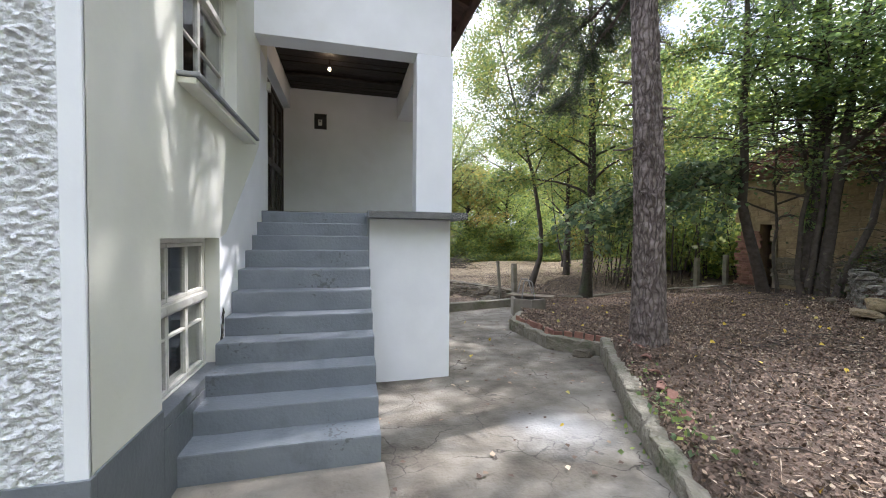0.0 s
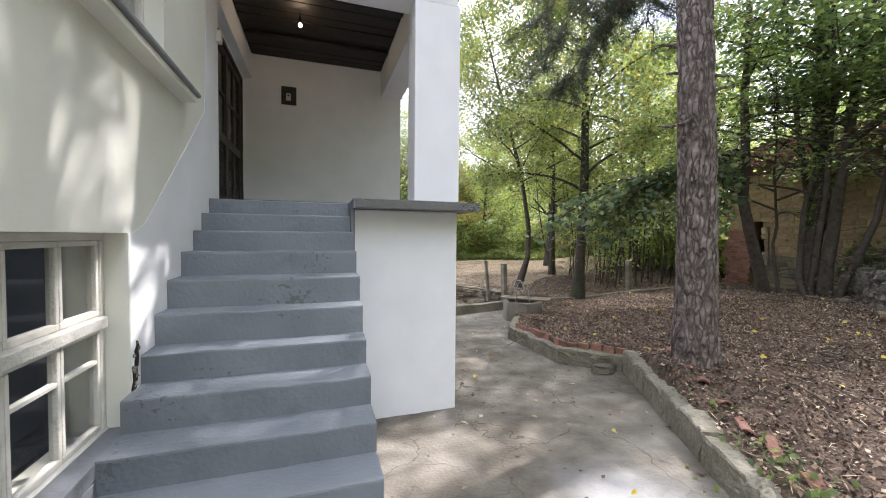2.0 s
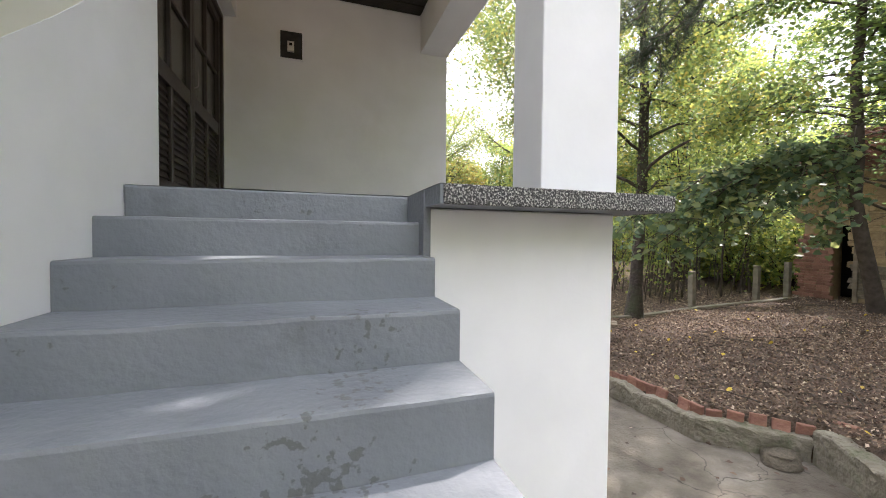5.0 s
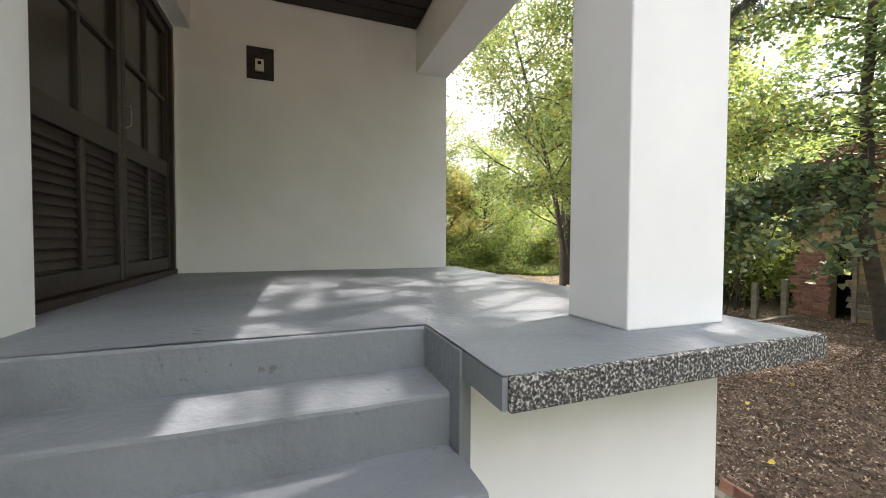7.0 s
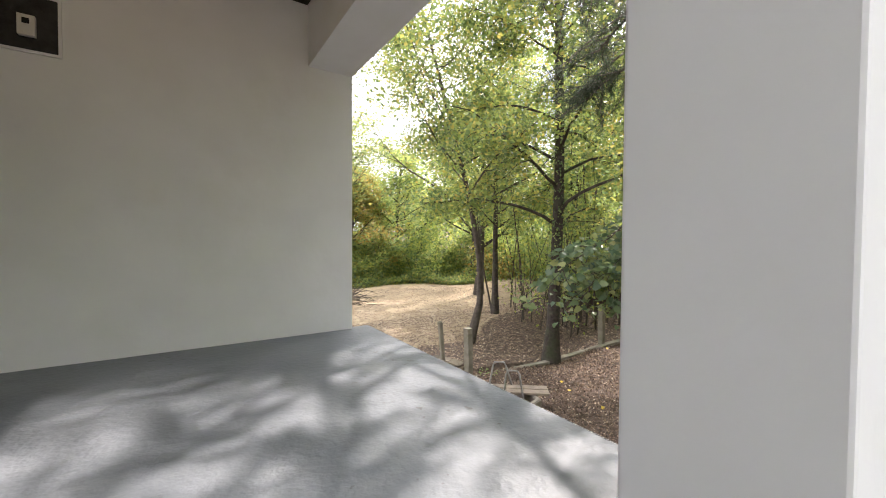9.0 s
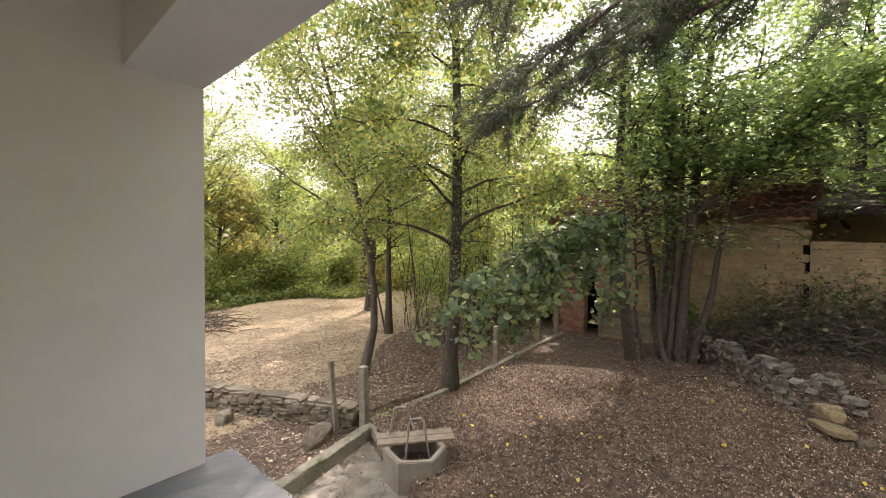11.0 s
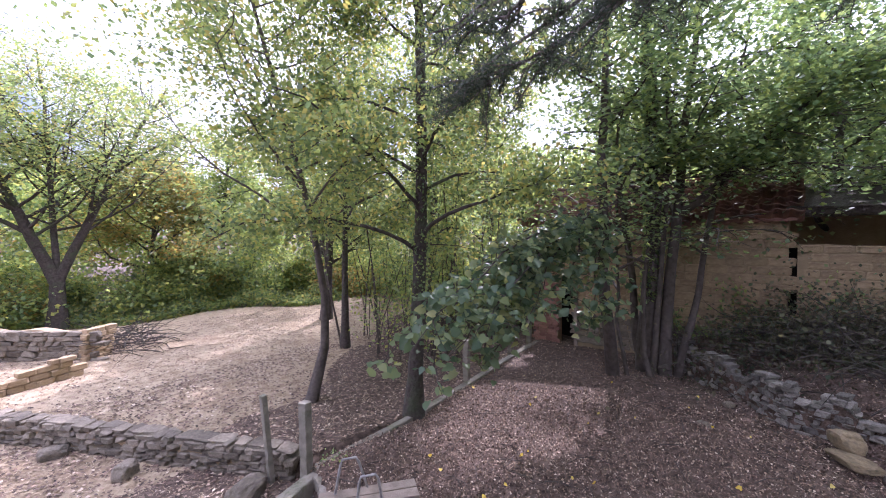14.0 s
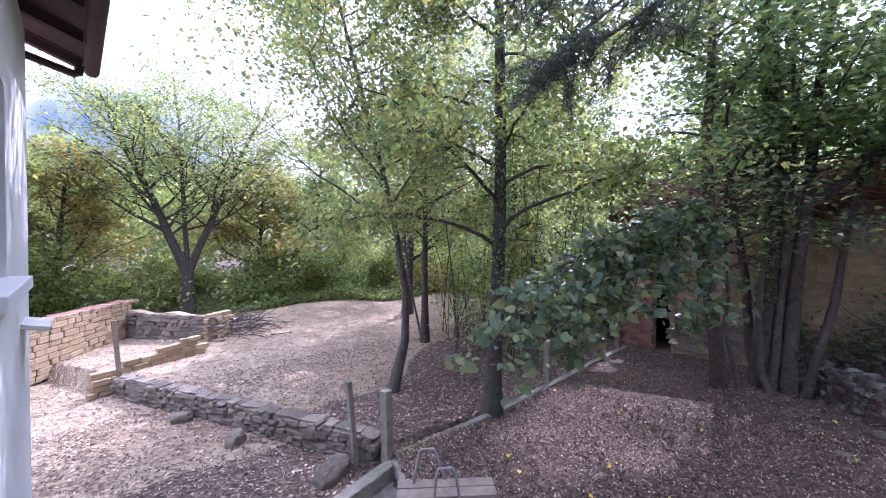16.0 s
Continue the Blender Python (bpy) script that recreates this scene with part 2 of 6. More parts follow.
LEAF_BUSH = leafy("hedge_leaves", [(0.06, 0.10, 0.038), (0.095, 0.147, 0.048), (0.148, 0.20, 0.056), (0.22, 0.24, 0.062)], 0.5)
LEAF_BIG = leafy("broad_leaves", [(0.04, 0.075, 0.04), (0.06, 0.10, 0.05), (0.085, 0.13, 0.062), (0.11, 0.155, 0.066), (0.19, 0.21, 0.08)], 0.4, 0.45)
NEEDLES = leafy("pine_needles", [(0.022, 0.036, 0.022), (0.036, 0.058, 0.03), (0.07, 0.075, 0.045)], 0.2)
LITTER = leafy("fallen_leaf_brown", [(0.035, 0.023, 0.016), (0.075, 0.05, 0.034), (0.11, 0.072, 0.05), (0.08, 0.05, 0.036), (0.15, 0.098, 0.068), (0.20, 0.132, 0.092), (0.12, 0.082, 0.06), (0.26, 0.18, 0.125), (0.36, 0.26, 0.18), (0.55, 0.46, 0.35)], 0.0, 0.8)
STRAWBITS = leafy("dry_straw", [(0.22, 0.16, 0.09), (0.36, 0.28, 0.17), (0.48, 0.40, 0.27), (0.20, 0.13, 0.07)], 0.0, 0.8)


# ---- mesh helpers ----
def np_mesh(name, verts, faces, material, parent=None, label="", smooth=False):
    """Faces: an (n, 3) or (n, 4) array."""
    me = bpy.data.meshes.new(name)
    verts, faces = np.asarray(verts, dtype=np.float32), np.asarray(faces, dtype=np.int32)
    k = faces.shape[1]
    me.vertices.add(len(verts))
    me.vertices.foreach_set("co", verts.ravel())
    me.loops.add(faces.size)
    me.loops.foreach_set("vertex_index", faces.ravel())
    me.polygons.add(len(faces))
    me.polygons.foreach_set("loop_start", np.arange(0, faces.size, k, dtype=np.int32))
    if smooth:
        me.polygons.foreach_set("use_smooth", np.ones(len(faces), dtype=bool))
    me.update(calc_edges=True)
    me.materials.append(material)
    ob = new(name, me)
    ob.parent = parent
    if label:
        ob["label"] = label
    return ob


def part(name, bm, material, parent=None, label="", smooth=False):
    me = bpy.data.meshes.new(name)
    bmesh.ops.recalc_face_normals(bm, faces=bm.faces)
    bm.to_mesh(me)
    bm.free()
    if smooth:
        for p in me.polygons:
            p.use_smooth = True
    me.materials.append(material)
    ob = new(name, me)
    ob.parent = parent
    if label:
        ob["label"] = label
    return ob


def add_box(bm, x0, x1, y0, y1, z0, z1, bevel=0.0, m=None):
    mm = Matrix.Translation(((x0 + x1) / 2, (y0 + y1) / 2, (z0 + z1) / 2)) @ Matrix.Diagonal((abs(x1 - x0), abs(y1 - y0), abs(z1 - z0), 1))
    if m is not None:
        mm = m @ mm
    r = bmesh.ops.create_cube(bm, size=1, matrix=mm)
    if bevel:
        es = list({e for v in r["verts"] for e in v.link_edges})
        bmesh.ops.bevel(bm, geom=es, offset=bevel, segments=2, profile=0.5, affect="EDGES")


def box(name, x0, x1, y0, y1, z0, z1, material, parent=None, bevel=0.0, label="", m=None):
    bm = bmesh.new()
    add_box(bm, x0, x1, y0, y1, z0, z1, bevel, m)
    return part(name, bm, material, parent, label)


def empty(name, x, y, z, rz=0.0):
    e = new(name)
    e.matrix_world = pose(x, y, z, 0, 0, rz)
    return e


def wavy(ob, amp=0.004, freq=3.0, seed=0.0):
    """Hand-made unevenness of a mesh's vertices."""
    off = Vector((seed, seed * 1.7, seed * 0.3))
    for v in ob.data.vertices:
        v.co += noise.noise_vector(v.co * freq + off) * amp
    return ob


def slab_grid(bm, p, u, v, nu, nv):
    """A grid patch of nu x nv faces from p along u and v."""
    p, u, v = Vector(p), Vector(u), Vector(v)
    g = [[bm.verts.new(p + u * (i / nu) + v * (j / nv)) for i in range(nu + 1)] for j in range(nv + 1)]
    for j in range(nv):
        for i in range(nu):
            bm.faces.new((g[j][i], g[j][i + 1], g[j + 1][i + 1], g[j + 1][i]))


def tubes(polys, sides=7):
    """Joined tapering tubes: polys is a list of (points, radii)."""
    vs, fs, base = [], [], 0
    ang = np.linspace(0, 2 * np.pi, sides, endpoint=False)
    for pts, rad in polys:
        pts = np.asarray(pts, float)
        rad = np.asarray(rad, float)
        d = np.gradient(pts, axis=0)
        d /= np.linalg.norm(d, axis=1)[:, None] + 1e-9
        ref = np.array([0.0, 0, 1]) if abs(d[0][2]) < 0.9 else np.array([1.0, 0, 0])
        a = np.cross(d, ref)
        a /= np.linalg.norm(a, axis=1)[:, None] + 1e-9
        b = np.cross(d, a)
        ring = pts[:, None, :] + rad[:, None, None] * (np.cos(ang)[None, :, None] * a[:, None, :] + np.sin(ang)[None, :, None] * b[:, None, :])
        n = len(pts)
        vs.append(ring.reshape(-1, 3))
        i = np.arange(n - 1)[:, None] * sides
        j = np.arange(sides)[None, :]
        k = (j + 1) % sides
        fs.append(np.stack([base + i + j, base + i + k, base + i + sides + k, base + i + sides + j], -1).reshape(-1, 4))
        base += n * sides
    return np.concatenate(vs), np.concatenate(fs)


def leaf_cloud(rng, centres, size, flat=0.6, droop=0.0, long=1.0):
    """A folded two-triangle leaf at every centre."""
    n = len(centres)
    nz = rng.normal(size=(n, 3))
    nz /= np.linalg.norm(nz, axis=1)[:, None]
    nz = nz * (1 - flat) + np.array([0, 0, 1.0]) * flat * np.sign(rng.uniform(-0.15, 1, (n, 1)))
    nz /= np.linalg.norm(nz, axis=1)[:, None] + 1e-9
    t = rng.normal(size=(n, 3))
    t -= (t * nz).sum(1)[:, None] * nz
    t /= np.linalg.norm(t, axis=1)[:, None] + 1e-9
    t[:, 2] -= droop
    t /= np.linalg.norm(t, axis=1)[:, None]
    s = np.cross(nz, t)
    sz = size * rng.uniform(0.6, 1.3, (n, 1))
    c = np.asarray(centres)
    v = np.stack([c - t * sz * 0.5 * long, c + s * sz * 0.38 + nz * sz * 0.10, c + t * sz * 0.55 * long, c - s * sz * 0.38 + nz * sz * 0.10], 1).reshape(-1, 3)
    i = np.arange(n)[:, None] * 4
    f = np.concatenate([i + np.array([[0, 2, 1]]), i + np.array([[0, 3, 2]])], 0)
    return v, f


def big_leaves(rng, centres, size, droop=0.5):
    """Broad heart-shaped leaves, folded at the midrib, with a pointed tip."""
    n = len(centres)
    nz = rng.normal(size=(n, 3)) * 0.45 + np.array([-0.35, -0.25, 0.8])
    nz /= np.linalg.norm(nz, axis=1)[:, None]
    t = rng.normal(size=(n, 3))
    t[:, 2] -= droop * 1.5
    t -= (t * nz).sum(1)[:, None] * nz
    t /= np.linalg.norm(t, axis=1)[:, None] + 1e-9
    s = np.cross(nz, t)
    sz = size * rng.uniform(0.55, 1.25, (n, 1))
    shape = [(-0.42, 0.0, 0.0), (-0.5, 0.28, 0.06), (-0.12, 0.46, 0.12), (0.25, 0.3, 0.05), (0.62, 0.0, -0.10), (0.25, -0.3, 0.05), (-0.12, -0.46, 0.12), (-0.5, -0.28, 0.06), (0.05, 0.0, -0.02)]
    c = np.asarray(centres)
    v = np.stack([c + t * sz * a + s * sz * b + nz * sz * h for a, b, h in shape], 1).reshape(-1, 3)
    tri = np.array([(8, 0, 1), (8, 1, 2), (8, 2, 3), (8, 3, 4), (8, 4, 5), (8, 5, 6), (8, 6, 7), (8, 7, 0)])
    f = (np.arange(n)[:, None, None] * 9 + tri[None]).reshape(-1, 3)
    return v, f


def bent(rng, p, d, length, n, wander, rise):
    """A wandering line from p along d that bends up (rise > 0) or droops."""
    pts = [np.array(p, float)]
    d = np.array(d, float)
    for _ in range(n):
        d = d + rng.normal(size=3) * wander + np.array([0, 0, rise])
        d /= np.linalg.norm(d)
        pts.append(pts[-1] + d * length / n)
    return np.array(pts), d


def tree(name, label, rng, base, height, r0, lean=(0, 0), limbs=14, start=0.35, spread=3.0, leaves=9000, size=0.11, bark=None, leaf=None,
         rise=0.1, stems=None, flat=0.55, cluster=0.35, up=0.5, group="", droop=0.15, top=0.92, trunk_pts=None, fork=0.0):
    """A thing of trunk (with its limbs) and crown (leaves round the twigs)."""
    ob = empty(name, *base)
    tagged(ob, label, "tree", group)
    polys, tips = [], []
    for sx, sy, sh, sr, lx, ly in (stems or [(0, 0, height, r0, lean[0], lean[1])]):
        n = 12
        tt = np.linspace(0, 1, n)
        if trunk_pts is not None:
            q = np.asarray(trunk_pts, float)
            line = np.stack([np.interp(tt * q[-1, 2], q[:, 2], q[:, k]) for k in range(3)], 1)
        else:
            wob = np.cumsum(rng.normal(size=(n, 2)) * sr * 0.35, axis=0) * tt[:, None]
            off = np.clip(tt - fork, 0, 1) / (1 - fork)
            line = np.stack([sx + lx * off + wob[:, 0] * (tt > fork), sy + ly * off + wob[:, 1] * (tt > fork), sh * tt], 1)
        rad = sr * (1 - 0.82 * tt ** 0.9) * (1 + 0.5 * np.exp(-tt * n * 1.6))
        line[0, 2] -= 0.12
        polys.append((line, rad))
        k = max(3, int(limbs * sh / height))
        for i in range(k):
            f = start + (top - start) * (i + rng.uniform(0, 1)) / k
            p = np.array([np.interp(f, tt, line[:, c]) for c in range(3)])
            r = np.interp(f, tt, rad) * rng.uniform(0.35, 0.55)
            a = i * 2.4 + rng.uniform(-0.5, 0.5)
            ln = spread * (1.15 - 0.75 * (f - start) / (1 - start)) * rng.uniform(0.6, 1.1)
            pts, d = bent(rng, p, (np.cos(a), np.sin(a), up * rng.uniform(0.5, 1.4)), ln, 6, 0.14, rise)
            polys.append((pts, np.linspace(r, r * 0.2, 7)))
            for q in range(6):
                g = rng.uniform(0.25, 1.0)
                pp = np.array([np.interp(g, np.linspace(0, 1, 7), pts[:, c]) for c in range(3)])
                b2 = a + rng.normal() * 0.9
                t2, _ = bent(rng, pp, (np.cos(b2), np.sin(b2), rng.uniform(-0.3, 0.6)), ln * rng.uniform(0.25, 0.5), 3, 0.2, rise - 0.05)
                polys.append((t2, np.linspace(r * 0.32, r * 0.08, 4)))
                tips.extend(t2[1:])
        tips.append(line[-1])
    v, f = tubes(polys, 8)
    np_mesh("trunk", v, f, bark, ob, smooth=True)
    tips = np.array(tips)
    c = tips[rng.integers(0, len(tips), leaves)] + rng.normal(size=(leaves, 3)) * np.array([cluster, cluster, cluster * 0.6])
    v, f = leaf_cloud(rng, c, size, flat, droop)
    np_mesh("crown", v, f, leaf, ob)
    return ob

# ---- the house ----
GROUND_LOW = -0.62
LAND = 1.955                                # landing height
RISE, RUN, TOPY, STEPS = 0.1777, 0.258, 5.365, 11
WX = -1.08                                  # side wall, facing +x
SX = 0.24                                   # open side of the stairs


def walled(name, x0, x1, y0, y1, z0, z1, holes, material, axis="x"):
    """A wall slab along y (axis x) or x (axis y) with rectangular holes (a0, a1, z0, z1) cut through."""
    bm = bmesh.new()
    a0, a1 = (y0, y1) if axis == "x" else (x0, x1)
    cuts = sorted({a0, a1, *[h[0] for h in holes], *[h[1] for h in holes]})
    for c0, c1 in zip(cuts, cuts[1:]):
        zs = sorted([(h[2], h[3]) for h in holes if h[0] <= c0 + 1e-6 and h[1] >= c1 - 1e-6])
        z = z0
        spans = []
        for h0, h1 in zs:
            if h0 > z:
                spans.append((z, h0))
            z = h1
        if z < z1:
            spans.append((z, z1))
        for s0, s1 in spans:
            if axis == "x":
                add_box(bm, x0, x1, c0, c1, s0, s1)
            else:
                add_box(bm, c0, c1, y0, y1, s0, s1)
    bmesh.ops.remove_doubles(bm, verts=bm.verts, dist=0.0005)
    ob = part(name, bm, material)
    return tagged(ob, kind="structure")


CELLAR = (2.62, 3.70, 0.50, 1.61)
UPPER = (2.98, 4.28, 2.70, 4.30)
tagged(walled("wall_side", WX - 0.3, WX, 1.96, 5.78, GROUND_LOW, 5.6, [CELLAR, UPPER], CREAM), "cream painted plaster house wall with two window openings", "wall")
# the front, roughcast with a smooth painted strip at its corner
tagged(walled("wall_front", -7.0, WX - 0.3, 1.96, 2.26, GROUND_LOW, 5.6, [], ROUGHCAST, "y"), "white roughcast front wall of the house", "wall")
bm = bmesh.new()
slab_grid(bm, (-4.0, 1.957, 0.55), (2.83, 0, 0), (0, 0, 3.6), 330, 480)
rc = part("roughcast_coat", bm, ROUGHCAST, bpy.data.objects["wall_front"], "rough thrown white render", smooth=True)
for v in rc.data.vertices:
    k = min(1.0, max(0.0, (-1.172 - v.co.x) * 30))
    v.co.y -= k * (0.017 * (noise.noise(Vector((v.co.x * 26, 0, v.co.z * 44))) + 0.5) + 0.020 * max(0, noise.noise(Vector((v.co.x * 48, 3, v.co.z * 85)))))
box("corner_strip", -1.17, WX, 1.945, 1.97, 0.55, 5.6, FRESH, bpy.data.objects["wall_front"], 0.004, "smooth fresh white painted corner strip")
pl = box("plinth", -7.0, WX + 0.012, 1.935, 1.98, GROUND_LOW, 0.575, GREYDARK, None, 0.004)
tagged(pl, "dark grey painted plinth along the house foot", "plinth", kind="structure")
bm = bmesh.new()
add_box(bm, WX - 0.01, WX + 0.012, 1.98, 2.615, GROUND_LOW, 0.58, 0.003)
add_box(bm, WX - 0.01, WX + 0.012, 2.617, 3.70, GROUND_LOW, 0.445, 0.003)
tagged(part("plinth", bm, GREYDARK), "dark grey painted plinth along the house foot", "plinth", kind="structure")
# fresh white paint above the stairs, with a slanting upper edge
bm = bmesh.new()
f = [bm.verts.new(p) for p in ((WX + 0.004, 3.705, 0.5), (WX + 0.004, 5.78, LAND - 0.05), (WX + 0.004, 5.78, 4.0), (WX + 0.004, 5.35, 4.0), (WX + 0.004, 5.25, 2.75), (WX + 0.004, 4.9, 2.45), (WX + 0.004, 3.9, 1.66), (WX + 0.004, 3.705, 1.60))]
bm.faces.new(f)
r = bmesh.ops.extrude_face_region(bm, geom=list(bm.faces))
bmesh.ops.translate(bm, vec=(-0.003, 0, 0), verts=[v for v in r["geom"] if isinstance(v, bmesh.types.BMVert)])
part("fresh_paint", bm, FRESH, bpy.data.objects["wall_side"], "fresh white paint above the stairs")


def window(name, label, x, y0, y1, z0, z1, cols, transom, bars=()):
    """Casement window in the plane x; cols sashes, a transom with smaller lights above."""
    ob = empty(name, x, (y0 + y1) / 2, z0)
    tagged(ob, label, "window", kind="structure")
    inv = ob.matrix_world.inverted()

    def piece(n, a0, a1, b0, b1, d0, d1, mtl, par=None, bev=0.006, lab=""):
        bm = bmesh.new()
        add_box(bm, x + d0, x + d1, a0, a1, b0, b1, bev)
        o = part(n, bm, mtl, par or ob, lab)
        o.matrix_parent_inverse = inv if par is None else Matrix()
        if par is not None:
            o.data.transform(inv)
        return o
    fr = piece("window_frame", y0, y1, z1 - 0.038, z1, -0.05, 0.02, WHITEWOOD)
    piece("window_frame", y0, y1, z0, z0 + 0.038, -0.05, 0.03, WHITEWOOD)
    piece("window_frame", y0, y0 + 0.038, z0 + 0.038, z1 - 0.038, -0.05, 0.02, WHITEWOOD)
    piece("window_frame", y1 - 0.038, y1, z0 + 0.038, z1 - 0.038, -0.05, 0.02, WHITEWOOD)
    if transom:
        piece("transom", y0 + 0.038, y1 - 0.038, transom - 0.03, transom + 0.03, -0.05, 0.05, WHITEWOOD)
    w = (y1 - y0 - 0.076) / cols
    spans = [(z0 + 0.038, transom - 0.03), (transom + 0.03, z1 - 0.038)] if transom else [(z0 + 0.038, z1 - 0.038)]
    for i in range(cols):
        for k, (s0, s1) in enumerate(spans):
            c0, c1 = y0 + 0.038 + i * w + 0.002, y0 + 0.038 + (i + 1) * w - 0.002
            sash = piece("sash", c0, c1, s1 - 0.03, s1 - 0.002, -0.03, 0.012, WHITEWOOD)
            piece("sash", c0, c1, s0 + 0.002, s0 + 0.034, -0.03, 0.012, WHITEWOOD)
            piece("sash", c0, c0 + 0.024, s0 + 0.034, s1 - 0.03, -0.03, 0.012, WHITEWOOD)
            piece("sash", c1 - 0.024, c1, s0 + 0.034, s1 - 0.03, -0.03, 0.012, WHITEWOOD)
            for b in bars:
                if k == 0:
                    zz = s0 + (s1 - s0) * b
                    piece("glazing_bar", c0 + 0.024, c1 - 0.024, zz - 0.010, zz + 0.010, -0.025, 0.01, WHITEWOOD, None, 0.003)
            g = piece("pane", c0 + 0.020, c1 - 0.020, s0 + 0.03, s1 - 0.026, -0.012, -0.008, GLASS, None, 0)
            g.visible_shadow = False
    return ob


window("window_1", "three-light white painted cellar window with flaking frame", WX - 0.13, CELLAR[0], CELLAR[1], CELLAR[2], CELLAR[3], 3, 1.13, (0.68,))
window("window_2", "white painted upper window above a grey sill", WX - 0.13, UPPER[0], UPPER[1], UPPER[2] + 0.02, UPPER[3], 2, 3.62, (0.5,))
su = box("sill_bed", WX - 0.02, WX + 0.11, 2.88, 4.61, 2.625, 2.668, CREAM, None, 0.006)
tagged(su, "cream plastered bed under the grey sill", "window sill", kind="structure")
sl = box("window_sill", WX - 0.12, WX + 0.135, 2.86, 4.63, 2.67, 2.70, SILLGREY, None, 0.008)
wavy(sl, 0.004, 4)
tagged(sl, "grey painted concrete sill under the upper window", "window sill", kind="structure")
sl2 = box("window_sill", WX - 0.12, WX + 0.01, CELLAR[0], CELLAR[1], 0.45, 0.53, GREYDARK, None, 0.006)
tagged(sl2, "grey painted sloping sill under the cellar window", "window sill", kind="structure")
lt = box("lintel", WX - 0.1, WX + 0.19, 3.2, 4.5, 4.32, 4.42, CREAM, None, 0.01)
tagged(lt, "plastered hood above the upper window", "lintel", kind="structure")

# stairs
stairs = empty("stairs", 0, TOPY, 0)
tagged(stairs, "grey painted concrete stairs of eleven worn steps", "stairs", kind="structure")
STEP_Z = [0, 0.195, 0.370, 0.540, 0.720, 0.890, 1.088, 1.285, 1.470, 1.640, 1.800]
STEP_Y = [0, 2.79, 3.05, 3.31, 3.56, 3.815, 4.03, 4.25, 4.54, 4.85, 5.10, TOPY]
for i in range(1, STEPS):
    y, run, zt = STEP_Y[i], STEP_Y[i + 1] - STEP_Y[i], STEP_Z[i]
    bm = bmesh.new()
    add_box(bm, WX + 0.006, SX, y, y + run + 0.001, -0.35 if i > 1 else -0.15, zt)
    top = [e for e in bm.edges if all(v.co.z > 0 for v in e.verts)]
    bmesh.ops.subdivide_edges(bm, edges=[e for e in bm.edges if abs(e.verts[0].co.x - e.verts[1].co.x) > 0.5], cuts=26, use_grid_fill=True)
    bmesh.ops.bevel(bm, geom=[e for e in bm.edges if all(abs(v.co.z - zt) < 1e-5 and abs(v.co.y - y) < 1e-5 for v in e.verts)], offset=0.014, segments=2, profile=0.6, affect="EDGES")
    st = part("step", bm, GREY, stairs)
    st.matrix_parent_inverse = stairs.matrix_world.inverted()
    for v in st.data.vertices:
        w = noise.noise_vector(Vector((v.co.x * 5, v.co.y * 4, i * 3.1)))
        v.co.y += w.y * 0.008
        v.co.z += w.z * 0.005 if v.co.z > zt - 0.05 else 0
ft = box("stair_foot_slab", WX, SX + 0.03, 1.98, 2.80, -0.3, -0.005, CONCRETE, None, 0.02)
tagged(wavy(ft, 0.01, 2), "cracked concrete slab at the foot of the stairs", "slab", kind="structure")

# crumbled plaster where the fifth step meets the wall
crk = empty("wall_break", WX, 3.74, 0.8)
tagged(crk, "crumbled hole in the plaster beside the stairs", "wall damage", kind="structure")
rng = random.Random(6)
# no real hollow: its shade is a thin black strip on the wall
bm = bmesh.new()
left, right = [], []
for i in range(15):
    z = 0.60 + 0.39 * i / 14
    mid = 3.71 + 0.07 * i / 14 + rng.uniform(-0.012, 0.012)
    wd = 0.004 + 0.016 * math.sin(math.pi * i / 14) + rng.uniform(0, 0.012)
    left.append(bm.verts.new((WX + 0.009, mid - wd, z)))
    right.append(bm.verts.new((WX + 0.009, mid + wd, z)))
for i in range(14):
    bm.faces.new((left[i], right[i], right[i + 1], left[i + 1]))
r = bmesh.ops.extrude_face_region(bm, geom=list(bm.faces))
bmesh.ops.translate(bm, vec=(-0.006, 0, 0), verts=[v for v in r["geom"] if isinstance(v, bmesh.types.BMVert)])
part("hole_shade", bm, BLACK, crk, "black strip that stands for the hole's shade").matrix_parent_inverse = crk.matrix_world.inverted()
for i in range(16):
    bm = bmesh.new()
    bmesh.ops.create_icosphere(bm, subdivisions=2, radius=rng.uniform(0.008, 0.019))
    for v in bm.verts:
        v.co *= rng.uniform(0.7, 1.3)
    h = rng.uniform(0, 1)
    bmesh.ops.translate(bm, vec=(WX + 0.006, 3.70 + 0.07 * h + rng.uniform(-0.03, 0.03), 0.58 + 0.4 * h), verts=bm.verts)
    part("rubble", bm, CONCRETE, crk).matrix_parent_inverse = crk.matrix_world.inverted()

# landing floor with its washed-pebble rim
bm = bmesh.new()
for x0, x1, y0, y1 in ((-1.35, SX, TOPY, 8.0), (SX, 1.49, 4.79, 8.06)):
    slab_grid(bm, (x0, y0, LAND), (x1 - x0, 0, 0), (0, y1 - y0, 0), 40, 44)
    add_box(bm, x0, x1, y0, y1, LAND - 0.085, LAND - 0.004)
fl = part("floor", bm, GREY)
for v in fl.data.vertices:
    if v.co.z > LAND - 0.001:
        v.co.z += 0.004 * noise.noise(v.co * 2.0)
tagged(fl, "grey painted concrete porch floor", "floor", kind="structure")
rm = empty("landing_rim", 0.9, 4.78, LAND)
tagged(rm, "speckled washed-pebble concrete rim of the landing", "slab edge", kind="structure")
